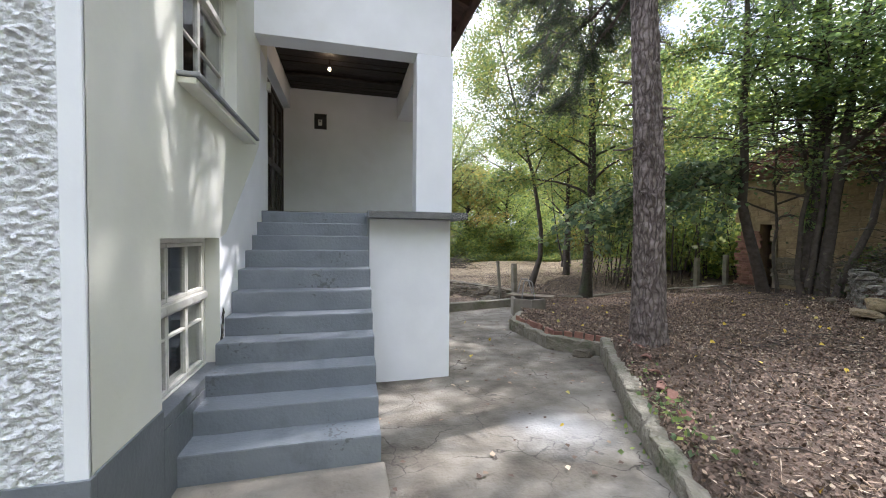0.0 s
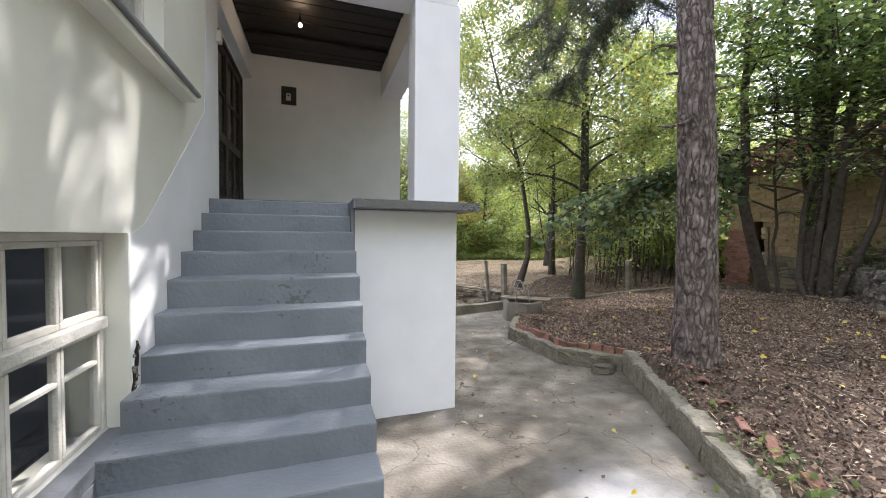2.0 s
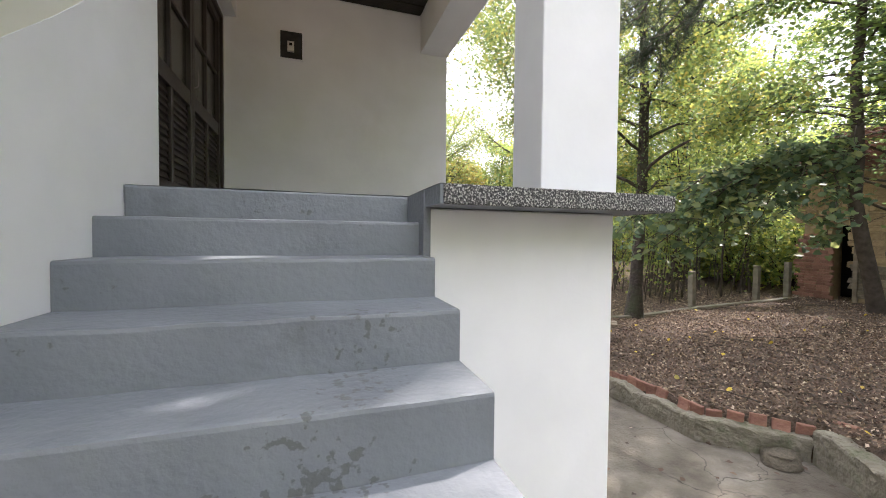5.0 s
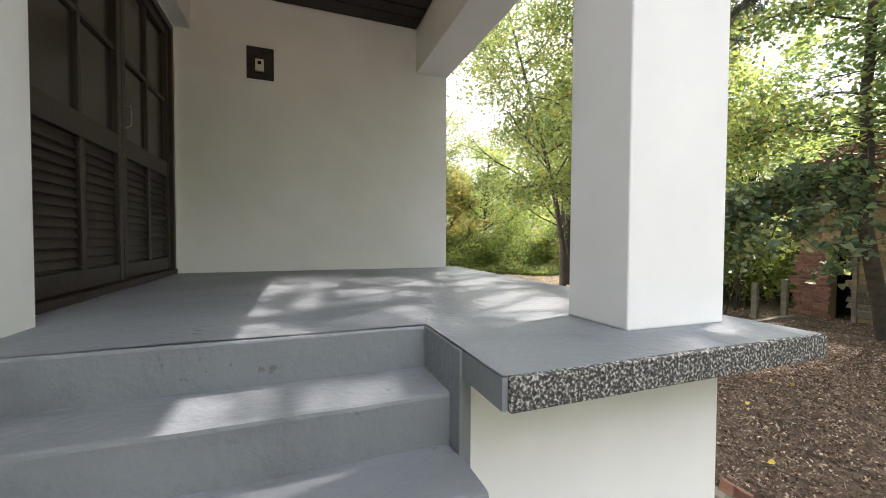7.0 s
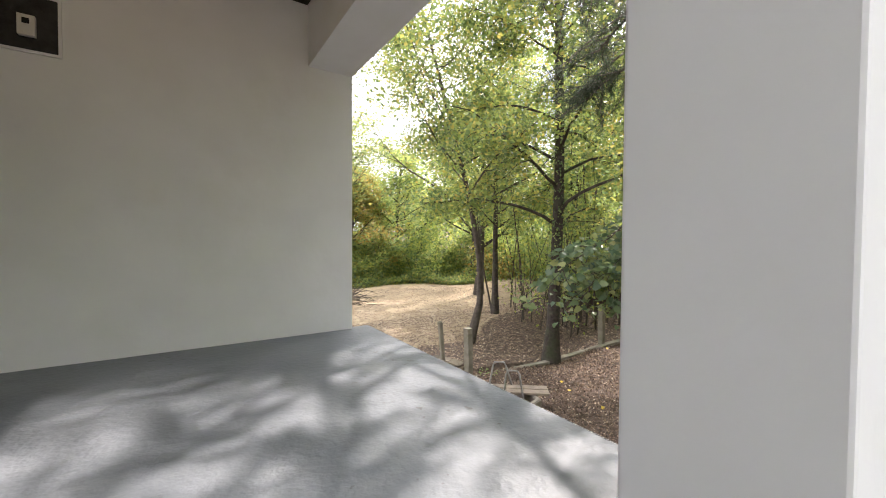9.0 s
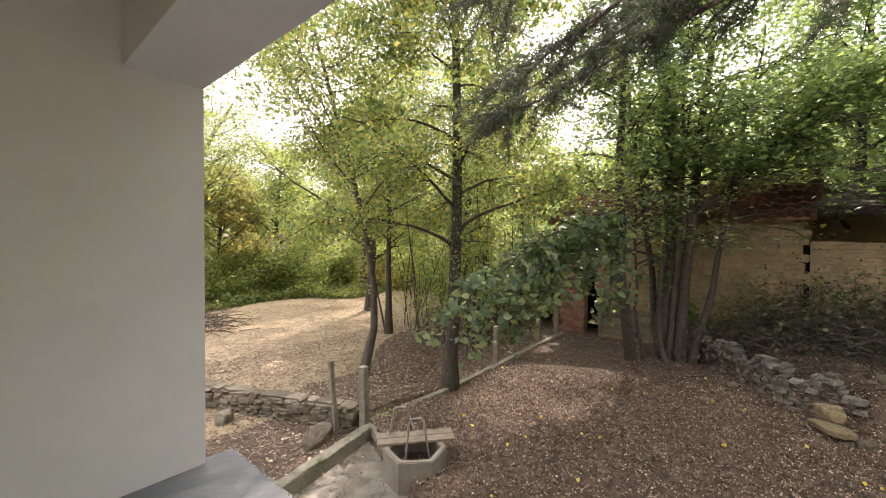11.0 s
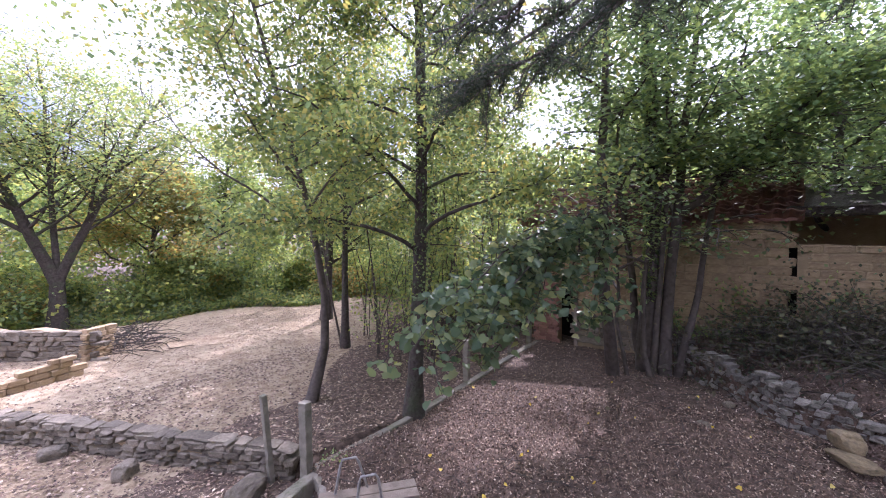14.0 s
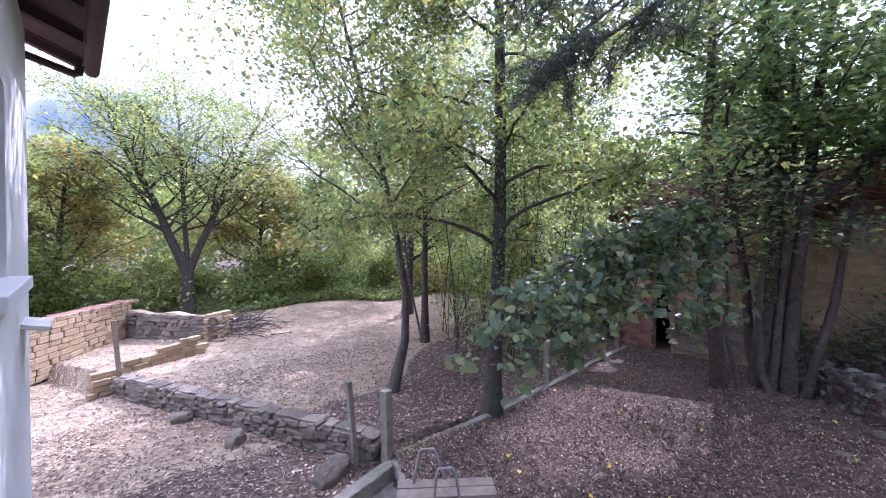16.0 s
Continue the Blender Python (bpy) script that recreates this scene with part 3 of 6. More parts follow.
for dims in ((SX + 0.015, 1.505, 4.775, 4.80, LAND - 0.088, LAND - 0.002), (1.48, 1.505, 4.80, 8.06, LAND - 0.088, LAND - 0.002)):
    bm = bmesh.new()
    add_box(bm, *dims, 0.006)
    o = part("rim_face", bm, TERRAZZO, rm)
    o.matrix_parent_inverse = rm.matrix_world.inverted()
rs = box("top_riser", WX + 0.006, SX, TOPY - 0.008, TOPY + 0.05, LAND - 0.25, LAND - 0.004, GREY, None, 0.01)
tagged(rs, "grey painted top riser of the stairs", "stairs", kind="structure")
ck = box("cheek", SX - 0.008, SX + 0.03, 5.025, 5.372, 1.0, LAND - 0.004, GREY, None, 0.004)
tagged(ck, "grey painted side of the landing slab", "slab edge", kind="structure")
bs = box("porch_base", SX + 0.02, 1.345, 5.03, 8.0, GROUND_LOW, LAND - 0.088, FRESH, None, 0.012)
tagged(bs, "fresh white painted masonry base under the porch", "wall", kind="structure")
pr = box("pillar", 0.872, 1.362, 5.03, 5.345, LAND - 0.004, 4.03, FRESH, None, 0.008)
tagged(wavy(pr, 0.004, 3), "white painted square porch pillar", "pillar", kind="structure")
bm_ = walled("wall_porch_front", WX, 1.33, 5.03, 5.33, 4.03, 5.6, [], PLASTER, "y")
tagged(bm_, "white plastered wall above the porch opening", "wall")
bm_ = walled("wall_porch_side", 0.98, 1.33, 5.35, 8.0, 4.03, 5.1, [], PLASTER, "x")
tagged(bm_, "white plastered beam along the porch's open side", "wall")
bm_ = walled("wall_porch_back", -1.3, 1.33, 8.0, 8.25, GROUND_LOW, 5.1, [], PLASTER, "y")
tagged(bm_, "white plastered back wall of the porch", "wall")
bm_ = walled("wall_door", WX - 0.3, WX - 0.12, 5.78, 8.0, GROUND_LOW, 5.1, [(5.98, 7.96, LAND, 4.07)], PLASTER, "x")
tagged(bm_, "white plastered wall round the porch door", "wall")
bm_ = walled("wall_above_door", WX - 0.12, WX, 5.78, 8.0, 4.10, 5.1, [], PLASTER, "x")
tagged(bm_, "white plastered wall above the porch door", "wall")
SIDE2 = (9.0, 10.15, 2.93, 4.15)
bm_ = walled("wall_side_rear", 1.03, 1.33, 8.25, 11.7, GROUND_LOW, 5.1, [SIDE2], PLASTER, "x")
tagged(bm_, "white plastered side wall of the house behind the porch", "wall")
window("window_3", "white painted side window behind the porch", 1.20, SIDE2[0], SIDE2[1], SIDE2[2], SIDE2[3], 2, None, (0.5,))
s3 = box("window_sill", 1.2, 1.44, 8.9, 10.25, 2.85, 2.93, PLASTER, None, 0.008)
tagged(s3, "white plastered sill of the side window", "window sill", kind="structure")
s4 = box("window_sill", 1.2, 1.50, 10.9, 11.35, 2.50, 2.54, WHITEWOOD, None, 0.006, m=Matrix.Translation((1.2, 11, 2.5)) @ Matrix.Rotation(radians(14), 4, "Y") @ Matrix.Translation((-1.2, -11, -2.5)))
tagged(s4, "small tilted white sheet sill on the rear wall", "window sill", kind="structure")
for nm, a in (("wall_rear", (-7.0, 1.03, 11.45, 11.7)), ("wall_far", (-7.0, -6.7, 2.26, 11.45))):
    bm = bmesh.new()
    add_box(bm, a[0], a[1], a[2], a[3], GROUND_LOW, 5.1)
    tagged(part(nm, bm, PLASTER), "white plastered outer wall of the house", "wall", kind="structure")
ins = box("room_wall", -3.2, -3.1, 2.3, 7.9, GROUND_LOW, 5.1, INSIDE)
tagged(ins, "inner wall of the rooms, dimness put into its grey", "wall", kind="structure")
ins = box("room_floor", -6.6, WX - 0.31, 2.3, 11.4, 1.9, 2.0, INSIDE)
tagged(ins, "floor between cellar and rooms, dimness put into its grey", "floor", kind="structure")

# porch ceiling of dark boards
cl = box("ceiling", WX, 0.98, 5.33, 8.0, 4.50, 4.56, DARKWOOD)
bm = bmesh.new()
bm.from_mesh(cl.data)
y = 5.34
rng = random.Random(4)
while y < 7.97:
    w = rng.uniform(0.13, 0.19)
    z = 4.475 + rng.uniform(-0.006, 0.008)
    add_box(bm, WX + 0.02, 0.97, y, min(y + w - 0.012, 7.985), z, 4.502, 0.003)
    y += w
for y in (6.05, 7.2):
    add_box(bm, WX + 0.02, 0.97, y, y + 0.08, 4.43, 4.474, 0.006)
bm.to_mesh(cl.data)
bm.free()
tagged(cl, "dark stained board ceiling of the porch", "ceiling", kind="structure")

# roof with its eaves
roof = empty("roof", 1.8, 8, 5.1)
tagged(roof, "tiled house roof with brown board eaves and gutter", "roof", kind="structure")
slope = 0.36


def roof_board(name, x0, x1, y0, y1, dz, th, mtl, lab=""):
    bm = bmesh.new()
    add_box(bm, x0, x1, y0, y1, 0, th)
    for v in bm.verts:
        v.co.z += 5.10 + (1.80 - v.co.x) * slope + dz
    o = part(name, bm, mtl, roof, lab)
    o.matrix_parent_inverse = roof.matrix_world.inverted()
    return o


y = 4.66
while y < 12.3:
    roof_board("eave_board", 1.05, 1.74, y, min(y + 0.235, 12.3), -0.02 + rng.uniform(-0.005, 0.005), 0.02, EAVEWOOD)
    y += 0.24
for i in range(11):
    roof_board("rafter", 1.0, 1.72, 4.75 + i * 0.74, 4.84 + i * 0.74, -0.11, 0.085, EAVEWOOD)
roof_board("roof_deck", -4.5, 1.78, 4.64, 12.32, 0.005, 0.06, ROOFTILE, "old red roof tiles")
v, f = tubes([([(1.80, 4.62, 5.09), (1.80, 8, 5.08), (1.80, 12.34, 5.07)], [0.07, 0.07, 0.07])], 12)
g = np_mesh("gutter", v, f, EAVEWOOD, roof, "dull brown round gutter", smooth=True)
g.matrix_parent_inverse = roof.matrix_world.inverted()
v, f = tubes([([(1.70, 12.2, 5.06), (1.69, 12.2, 4.97), (1.66, 12.18, 4.95), (1.28, 11.85, 4.94)], [0.04, 0.04, 0.04, 0.04])], 8)
g = np_mesh("downpipe", v, f, EAVEWOOD, roof, smooth=True)
g.matrix_parent_inverse = roof.matrix_world.inverted()
bm = bmesh.new()
add_box(bm, -7.6, WX + 0.15, 1.4, 12.2, 5.62, 5.75)
o = part("upper_roof", bm, EAVEWOOD, roof, "brown board eaves of the main house")
o.matrix_parent_inverse = roof.matrix_world.inverted()

# double door
door = empty("door_1", WX - 0.2, 7.04, LAND)
tagged(door, "dark brown double door with louvred panels and dim glass", "door", kind="structure")
dinv = door.matrix_world.inverted()
DX = WX - 0.17


def dpiece(n, y0, y1, z0, z1, d0, d1, mtl, par, bev=0.004, lab=""):
    o = box(n, DX + d0, DX + d1, y0, y1, z0, z1, mtl, par, bev, lab)
    if par is door:
        o.matrix_parent_inverse = dinv
    else:
        o.matrix_parent_inverse = Matrix()
    return o


dpiece("door_frame", 5.98, 6.03, LAND, 4.07, -0.05, 0.05, DOORPAINT, door)
dpiece("door_frame", 7.91, 7.96, LAND, 4.07, -0.05, 0.05, DOORPAINT, door)
dpiece("door_frame", 6.03, 7.91, 4.02, 4.07, -0.05, 0.05, DOORPAINT, door)
dpiece("threshold", 5.98, 7.96, LAND + 0.002, LAND + 0.045, -0.05, 0.06, DOORPAINT, door)
DGLASS = mat("dim_door_glass", [(0.030, 0.027, 0.022), (0.045, 0.040, 0.033)], 3, 0.22, 0.05, 8)
for y0, y1 in ((6.03, 6.97), (6.97, 7.91)):
    leaf = dpiece("door_leaf", y0 + 0.002, y0 + 0.06, LAND + 0.05, 4.02, -0.02, 0.025, DOORPAINT, door)
    dpiece("door_stile", y1 - 0.06, y1 - 0.002, LAND + 0.05, 4.02, -0.02, 0.025, DOORPAINT, door)
    for z0, z1 in ((LAND + 0.05, LAND + 0.15), (2.78, 2.90), (3.95, 4.02)):
        dpiece("door_rail", y0 + 0.06, y1 - 0.06, z0, z1, -0.02, 0.022, DOORPAINT, door)
    ym = (y0 + y1) / 2
    dpiece("door_mullion", ym - 0.025, ym + 0.025, LAND + 0.15, 2.78, -0.02, 0.022, DOORPAINT, door)
    dpiece("door_mullion", ym - 0.014, ym + 0.014, 2.90, 3.95, -0.02, 0.015, DOORPAINT, door)
    dpiece("glazing_bar", y0 + 0.06, y1 - 0.06, 3.40, 3.43, -0.018, 0.013, DOORPAINT, door)
    dpiece("pane", y0 + 0.05, y1 - 0.05, 2.89, 3.96, -0.012, -0.006, DGLASS, door, 0, "dim dusty brown glass")
    dpiece("back_panel", y0 + 0.05, y1 - 0.05, LAND + 0.14, 2.79, -0.018, -0.008, DOORPAINT, door, 0)
    for a, b in ((y0 + 0.062, ym - 0.027), (ym + 0.027, y1 - 0.062)):
        n = 13
        for k in range(n):
            z = LAND + 0.165 + k * (2.77 - LAND - 0.175) / n
            bm = bmesh.new()
            add_box(bm, -0.006, 0.006, a, b, 0, 0.055, 0.002)
            bm.transform(Matrix.Translation((DX + 0.004, 0, z)) @ Matrix.Rotation(radians(-24), 4, "Y"))
            o = part("louvre", bm, DOORPAINT, door)
            o.matrix_parent_inverse = dinv
v, f = tubes([([(DX + 0.02, 7.02, 3.10), (DX + 0.05, 7.02, 3.105), (DX + 0.055, 7.02, 3.06), (DX + 0.055, 7.015, 2.98), (DX + 0.02, 7.015, 2.96)], [0.006] * 5)], 8)
o = np_mesh("door_handle", v, f, STEEL, door, "thin bent metal pull", smooth=True)
o.matrix_parent_inverse = dinv

# dark switch panel on the back wall
sp = empty("meter_panel", -0.53, 7.995, 3.89)
tagged(sp, "black torn membrane patch with a small white meter on the wall", "meter panel")
sinv = sp.matrix_world.inverted()
MEMB = mat("black_membrane", [(0.008, 0.008, 0.009), (0.03, 0.03, 0.032)], 18, 0.6, 0.7, 30)
for n, a, mtl, lab in (("backing", (-0.655, -0.395, 7.985, 7.998, 3.72, 4.045), PLASTER, "white plaster edge"), ("membrane", (-0.64, -0.41, 7.978, 7.984, 3.735, 4.03), MEMB, "black wrinkled membrane"), ("meter", (-0.565, -0.495, 7.945, 7.977, 3.80, 3.91), WHITEWOOD, "white meter box"), ("meter_window", (-0.545, -0.515, 7.940, 7.944, 3.86, 3.89), BLACK, "dark meter window")):
    o = box(n, *a, mtl, sp, 0.002, lab)
    o.matrix_parent_inverse = sinv
# bare bulb under the ceiling
lamp = empty("ceiling_lamp", -0.29, 6.5, 4.47)
tagged(lamp, "bare lit bulb hanging under the board ceiling", "lamp")
BULB = bpy.data.materials.new("lit_bulb")
BULB.use_nodes = True
BULB.node_tree.nodes["Principled BSDF"].inputs["Emission Color"].default_value = (1, 0.72, 0.38, 1)
BULB.node_tree.nodes["Principled BSDF"].inputs["Emission Strength"].default_value = 12
bm = bmesh.new()
bmesh.ops.create_uvsphere(bm, u_segments=14, v_segments=10, radius=0.024, matrix=Matrix.Translation((0, 0, -0.165)) @ Matrix.Diagonal((1, 1, 1.25, 1)))
part("bulb", bm, BULB, lamp, "glowing warm bulb", True).visible_shadow = False
v, f = tubes([([(0, 0, 0.0), (0, 0, -0.09), (0, 0, -0.14)], [0.004, 0.016, 0.018])], 10)
np_mesh("lamp_holder", v, f, DOORPAINT, lamp, smooth=True)
pd = bpy.data.lights.new("bulb_light", "POINT")
pd.energy, pd.color, pd.shadow_soft_size = 2.0, (1.0, 0.75, 0.45), 0.03
new("bulb_light", pd).location = (-0.29, 6.5, 4.29)
# small white bracket at the door corner
bx = box("cable_box", WX + 0.0, WX + 0.05, 5.70, 5.778, 3.60, 3.72, WHITEWOOD, None, 0.006)
tagged(bx, "small white cable box on the wall corner", "cable box")

# ---- ground ----
KERB = [(0.55, -0.9), (2.70, 3.25), (4.05, 5.50)]
BED = [(4.05, 5.50), (3.45, 6.15), (3.50, 7.95), (4.25, 9.05), (4.50, 9.85), (5.15, 11.3)]
YARDWALL = [(2.0, 10.72), (5.30, 11.45)]
EDGING = [(5.30, 11.45), (7.75, 11.42), (9.72, 11.22), (12.1, 11.2), (13.8, 11.1)]
RETAIN = [(5.30, 11.95), (3.40, 16.4), (2.45, 18.4)]
CTRL = np.array([(2.9, 3.4, .12), (1.7, 1.0, .14), (3.0, 1.5, .22), (3.95, 4.2, .31), (4.3, 5.6, .02), (4.2, 6.5, -.08), (4.1, 8, -.22), (5.5, 9.5, -.33), (7.7, 11.4, -.36), (9.7, 11.2, -.18),
                 (12, 11.2, -.08), (14.5, 11, 0.05), (11.1, 8.1, .2), (11.6, 7.25, .24), (10.6, 5.8, .36), (9.3, 4.9, .28), (7, 7, .02), (8, 9, -.14), (7, 2, .36), (6, 4.5, .22), (5, -2, .35), (9, 2, .4)])
FIELD = np.array([(5.6, 12.2, -.16), (7, 13.4, -.2), (9.7, 15.6, -.02), (10, 22.8, 0.02), (5, 20.5, -.1), (3.6, 17, -.1), (2.6, 19, -.12), (8, 11.7, -.36), (10, 11.5, -.2), (14.5, 11.4, 0.0), (16, 20, .5), (2.5, 24, -.2), (0, 24, -.3)])


def idw(tab, x, y, p=2.6):
    d = np.sqrt((x[..., None] - tab[:, 0]) ** 2 + (y[..., None] - tab[:, 1]) ** 2) + 0.25
    w = d ** -p
    return (w * tab[:, 2]).sum(-1) / w.sum(-1)


def side(poly, x, y):
    """Signed distance to an open polyline: positive on its right as one walks along."""
    best, sign = np.full(x.shape, 1e9), np.zeros(x.shape)
    for (ax, ay), (bx, by) in zip(poly, poly[1:]):
        dx, dy = bx - ax, by - ay
        t = np.clip(((x - ax) * dx + (y - ay) * dy) / (dx * dx + dy * dy), 0, 1)
        d = np.hypot(x - ax - t * dx, y - ay - t * dy)
        s = np.sign((x - ax) * dy - (y - ay) * dx)
        m = d < best - 1e-9
        best, sign = np.where(m, d, best), np.where(m, s, sign)
    return best * sign


def smooth(a, b, v):
    t = np.clip((v - a) / (b - a), 0, 1)
    return t * t * (3 - 2 * t)


def patio_z(x, y):
    return np.where(y < 5.5, -0.10 - 0.08 * np.clip(y - 3, -1, 2.5), -0.30 - 0.042 * np.clip(y - 5.5, 0, 5.2))


def ground_z(x, y):
    x, y = np.asarray(x, float), np.asarray(y, float)
    garden = idw(CTRL, x, y)
    bank = 0.75 * smooth(0.0, 1.2, -((x - 11.1) * (5.3 - 6.15) - (y - 6.15) * (9.9 - 11.1)) / 1.47) * smooth(8.5, 9.6, x)
    garden = garden + bank
    low = patio_z(x, y) - 0.05
    g = side(KERB + BED[1:], x, y)
    z = np.where(y < 11.4, low + (garden - low) * smooth(0.02, 0.16, g), low)
    field = idw(FIELD, x, y)
    fore = -0.56 - 0.0 * x
    r = side(RETAIN, x, y)
    back = fore + (field - fore) * smooth(0.04, 0.22, r)
    line = np.interp(x, [-50, 2.0, 5.3, 7.75, 9.72, 14.9, 60], [10.0, 10.72, 11.45, 11.42, 11.22, 11.0, 10.0])
    k = smooth(-0.02, 0.14, y - line)
    z = z * (1 - k) + back * k
    far = np.hypot(x - 5, y - 8)
    z = z + 0.03 * np.clip(far - 22, 0, 400) ** 1.0 * (y > 0)
    return z


def axis(a, b, lo, hi, fine):
    mid = np.arange(a, b, fine)
    left = a - np.cumsum(np.geomspace(fine * 2, 90, 22))[::-1]
    right = b + np.cumsum(np.geomspace(fine * 2, 90, 22))
    return np.concatenate([left, mid, right])


gx, gy = axis(-2, 17, 0, 0, 0.11), axis(-1, 24, 0, 0, 0.11)
X, Y = np.meshgrid(gx, gy)
Z = ground_z(X, Y)
rngn = np.random.default_rng(5)
near = (np.hypot(X - 6, Y - 9) < 22)
Z = Z + near * (rngn.normal(size=Z.shape) * 0.008)
house = (X < 1.2) & (X > -6.9) & (Y > 2.1) & (Y < 11.6)
Z = np.where(house, -0.6, Z)
nx, ny = len(gx), len(gy)
idx = np.arange(nx * ny).reshape(ny, nx)
F = np.stack([idx[:-1, :-1], idx[:-1, 1:], idx[1:, 1:], idx[1:, :-1]], -1).reshape(-1, 4)
ground = np_mesh("ground", np.stack([X, Y, Z], -1).reshape(-1, 3), F, SOIL, smooth=True)
ground.data.materials.append(STRAW)
fx, fy = X[:-1, :-1].ravel(), Y[:-1, :-1].ravel()
lineY = np.interp(fx, [-50, 2.0, 5.3, 7.75, 14.9, 60], [10.0, 10.72, 11.45, 11.42, 11.0, 10.0])
shade = np.array([noise.noise((a * 0.35, b * 0.35, 3.0)) for a, b in zip(fx, fy)])
isfield = (fy > lineY + 2.2 + 2.2 * shade + np.clip(fx - 6.5, 0, 8) * 0.55) | ((fx < 4.2) & (fy > 13.6 + shade * 2))
isfield &= np.hypot(fx - 6, fy - 12) < 14.5
ground.data.polygons.foreach_set("material_index", isfield.astype(np.int32))
tagged(ground, "earth strewn with dead leaves, running into a dry mown field", "ground", kind="structure")

# patio of cracked concrete
CRACKED = mat("cracked_patio_concrete", [(0.11, 0.094, 0.074), (0.18, 0.16, 0.13), (0.26, 0.24, 0.205)], 2.6, 0.85, 0.8, 34, stains=(0.075, 0.062, 0.048), sscale=0.9, stain_lo=0.48, stain_hi=0.68)
pn, plk = CRACKED.node_tree.nodes, CRACKED.node_tree.links
bc = pn["Principled BSDF"].inputs["Base Color"]
src = bc.links[0].from_socket
tc = pn.new("ShaderNodeTexCoord")
dn = pn.new("ShaderNodeTexNoise")
dn.inputs["Scale"].default_value, dn.inputs["Detail"].default_value = 2.2, 5
plk.new(tc.outputs["Object"], dn.inputs["Vector"])
va = pn.new("ShaderNodeVectorMath")
va.operation = "MULTIPLY_ADD"
va.inputs[1].default_value = (0.55, 0.55, 0.55)
plk.new(dn.outputs["Color"], va.inputs[0])
plk.new(tc.outputs["Object"], va.inputs[2])
vo = pn.new("ShaderNodeTexVoronoi")
vo.feature = "DISTANCE_TO_EDGE"
vo.inputs["Scale"].default_value = 1.25
plk.new(va.outputs[0], vo.inputs["Vector"])
cr = pn.new("ShaderNodeValToRGB")
cr.color_ramp.elements[0].position, cr.color_ramp.elements[1].position = 0.002, 0.009
cr.color_ramp.elements[0].color, cr.color_ramp.elements[1].color = (1, 1, 1, 1), (0, 0, 0, 1)
plk.new(vo.outputs["Distance"], cr.inputs[0])
cm = pn.new("ShaderNodeMixRGB")
cm.inputs[2].default_value = (0.06, 0.05, 0.04, 1)
mk = pn.new("ShaderNodeTexNoise")
mk.inputs["Scale"].default_value = 0.8
plk.new(tc.outputs["Object"], mk.inputs["Vector"])
mkr = pn.new("ShaderNodeValToRGB")
mkr.color_ramp.elements[0].position, mkr.color_ramp.elements[1].position = 0.36, 0.48
plk.new(mk.outputs["Fac"], mkr.inputs[0])
mkm = pn.new("ShaderNodeMixRGB")
mkm.blend_type = "MULTIPLY"
mkm.inputs[0].default_value = 1.0
plk.new(cr.outputs[0], mkm.inputs[1])
plk.new(mkr.outputs[0], mkm.inputs[2])
plk.new(mkm.outputs[0], cm.inputs[0])
plk.new(src, cm.inputs[1])
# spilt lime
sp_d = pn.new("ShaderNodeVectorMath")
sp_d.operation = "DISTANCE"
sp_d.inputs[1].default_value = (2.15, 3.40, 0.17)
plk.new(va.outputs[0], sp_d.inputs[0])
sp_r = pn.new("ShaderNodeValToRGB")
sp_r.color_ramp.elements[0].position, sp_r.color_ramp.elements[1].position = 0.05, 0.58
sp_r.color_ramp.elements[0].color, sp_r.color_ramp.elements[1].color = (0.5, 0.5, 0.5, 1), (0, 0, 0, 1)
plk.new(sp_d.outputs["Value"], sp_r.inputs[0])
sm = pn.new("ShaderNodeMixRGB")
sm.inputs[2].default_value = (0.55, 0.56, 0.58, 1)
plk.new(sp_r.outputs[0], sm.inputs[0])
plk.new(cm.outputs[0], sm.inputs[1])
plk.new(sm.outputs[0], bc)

px, py = np.arange(-3.0, 5.3, 0.1), np.arange(-1.5, 11.3, 0.1)
PX, PY = np.meshgrid(px, py)
PZ = patio_z(PX, PY)
for j in range(PX.shape[0]):
    for i in range(PX.shape[1]):
        PZ[j, i] += 0.012 * noise.noise((PX[j, i] * 0.9, PY[j, i] * 0.9, 1.0)) + 0.004 * noise.noise((PX[j, i] * 5, PY[j, i] * 5, 7.0))
ins = (side(KERB + BED[1:], PX, PY) < 0.17) & (PY < np.interp(PX, [2.0, 5.3], [10.72, 11.45])) & ~((PX < 0.1) & (PY > 2.2))
pi = np.arange(PX.size).reshape(PX.shape)
PF = np.stack([pi[:-1, :-1], pi[:-1, 1:], pi[1:, 1:], pi[1:, :-1]], -1)
ok = ins[:-1, :-1] & ins[:-1, 1:] & ins[1:, 1:] & ins[1:, :-1]
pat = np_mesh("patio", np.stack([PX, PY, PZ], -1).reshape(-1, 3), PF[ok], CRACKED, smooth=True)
tagged(pat, "cracked grey concrete patio with a spilt lime patch", "pavement", kind="structure")


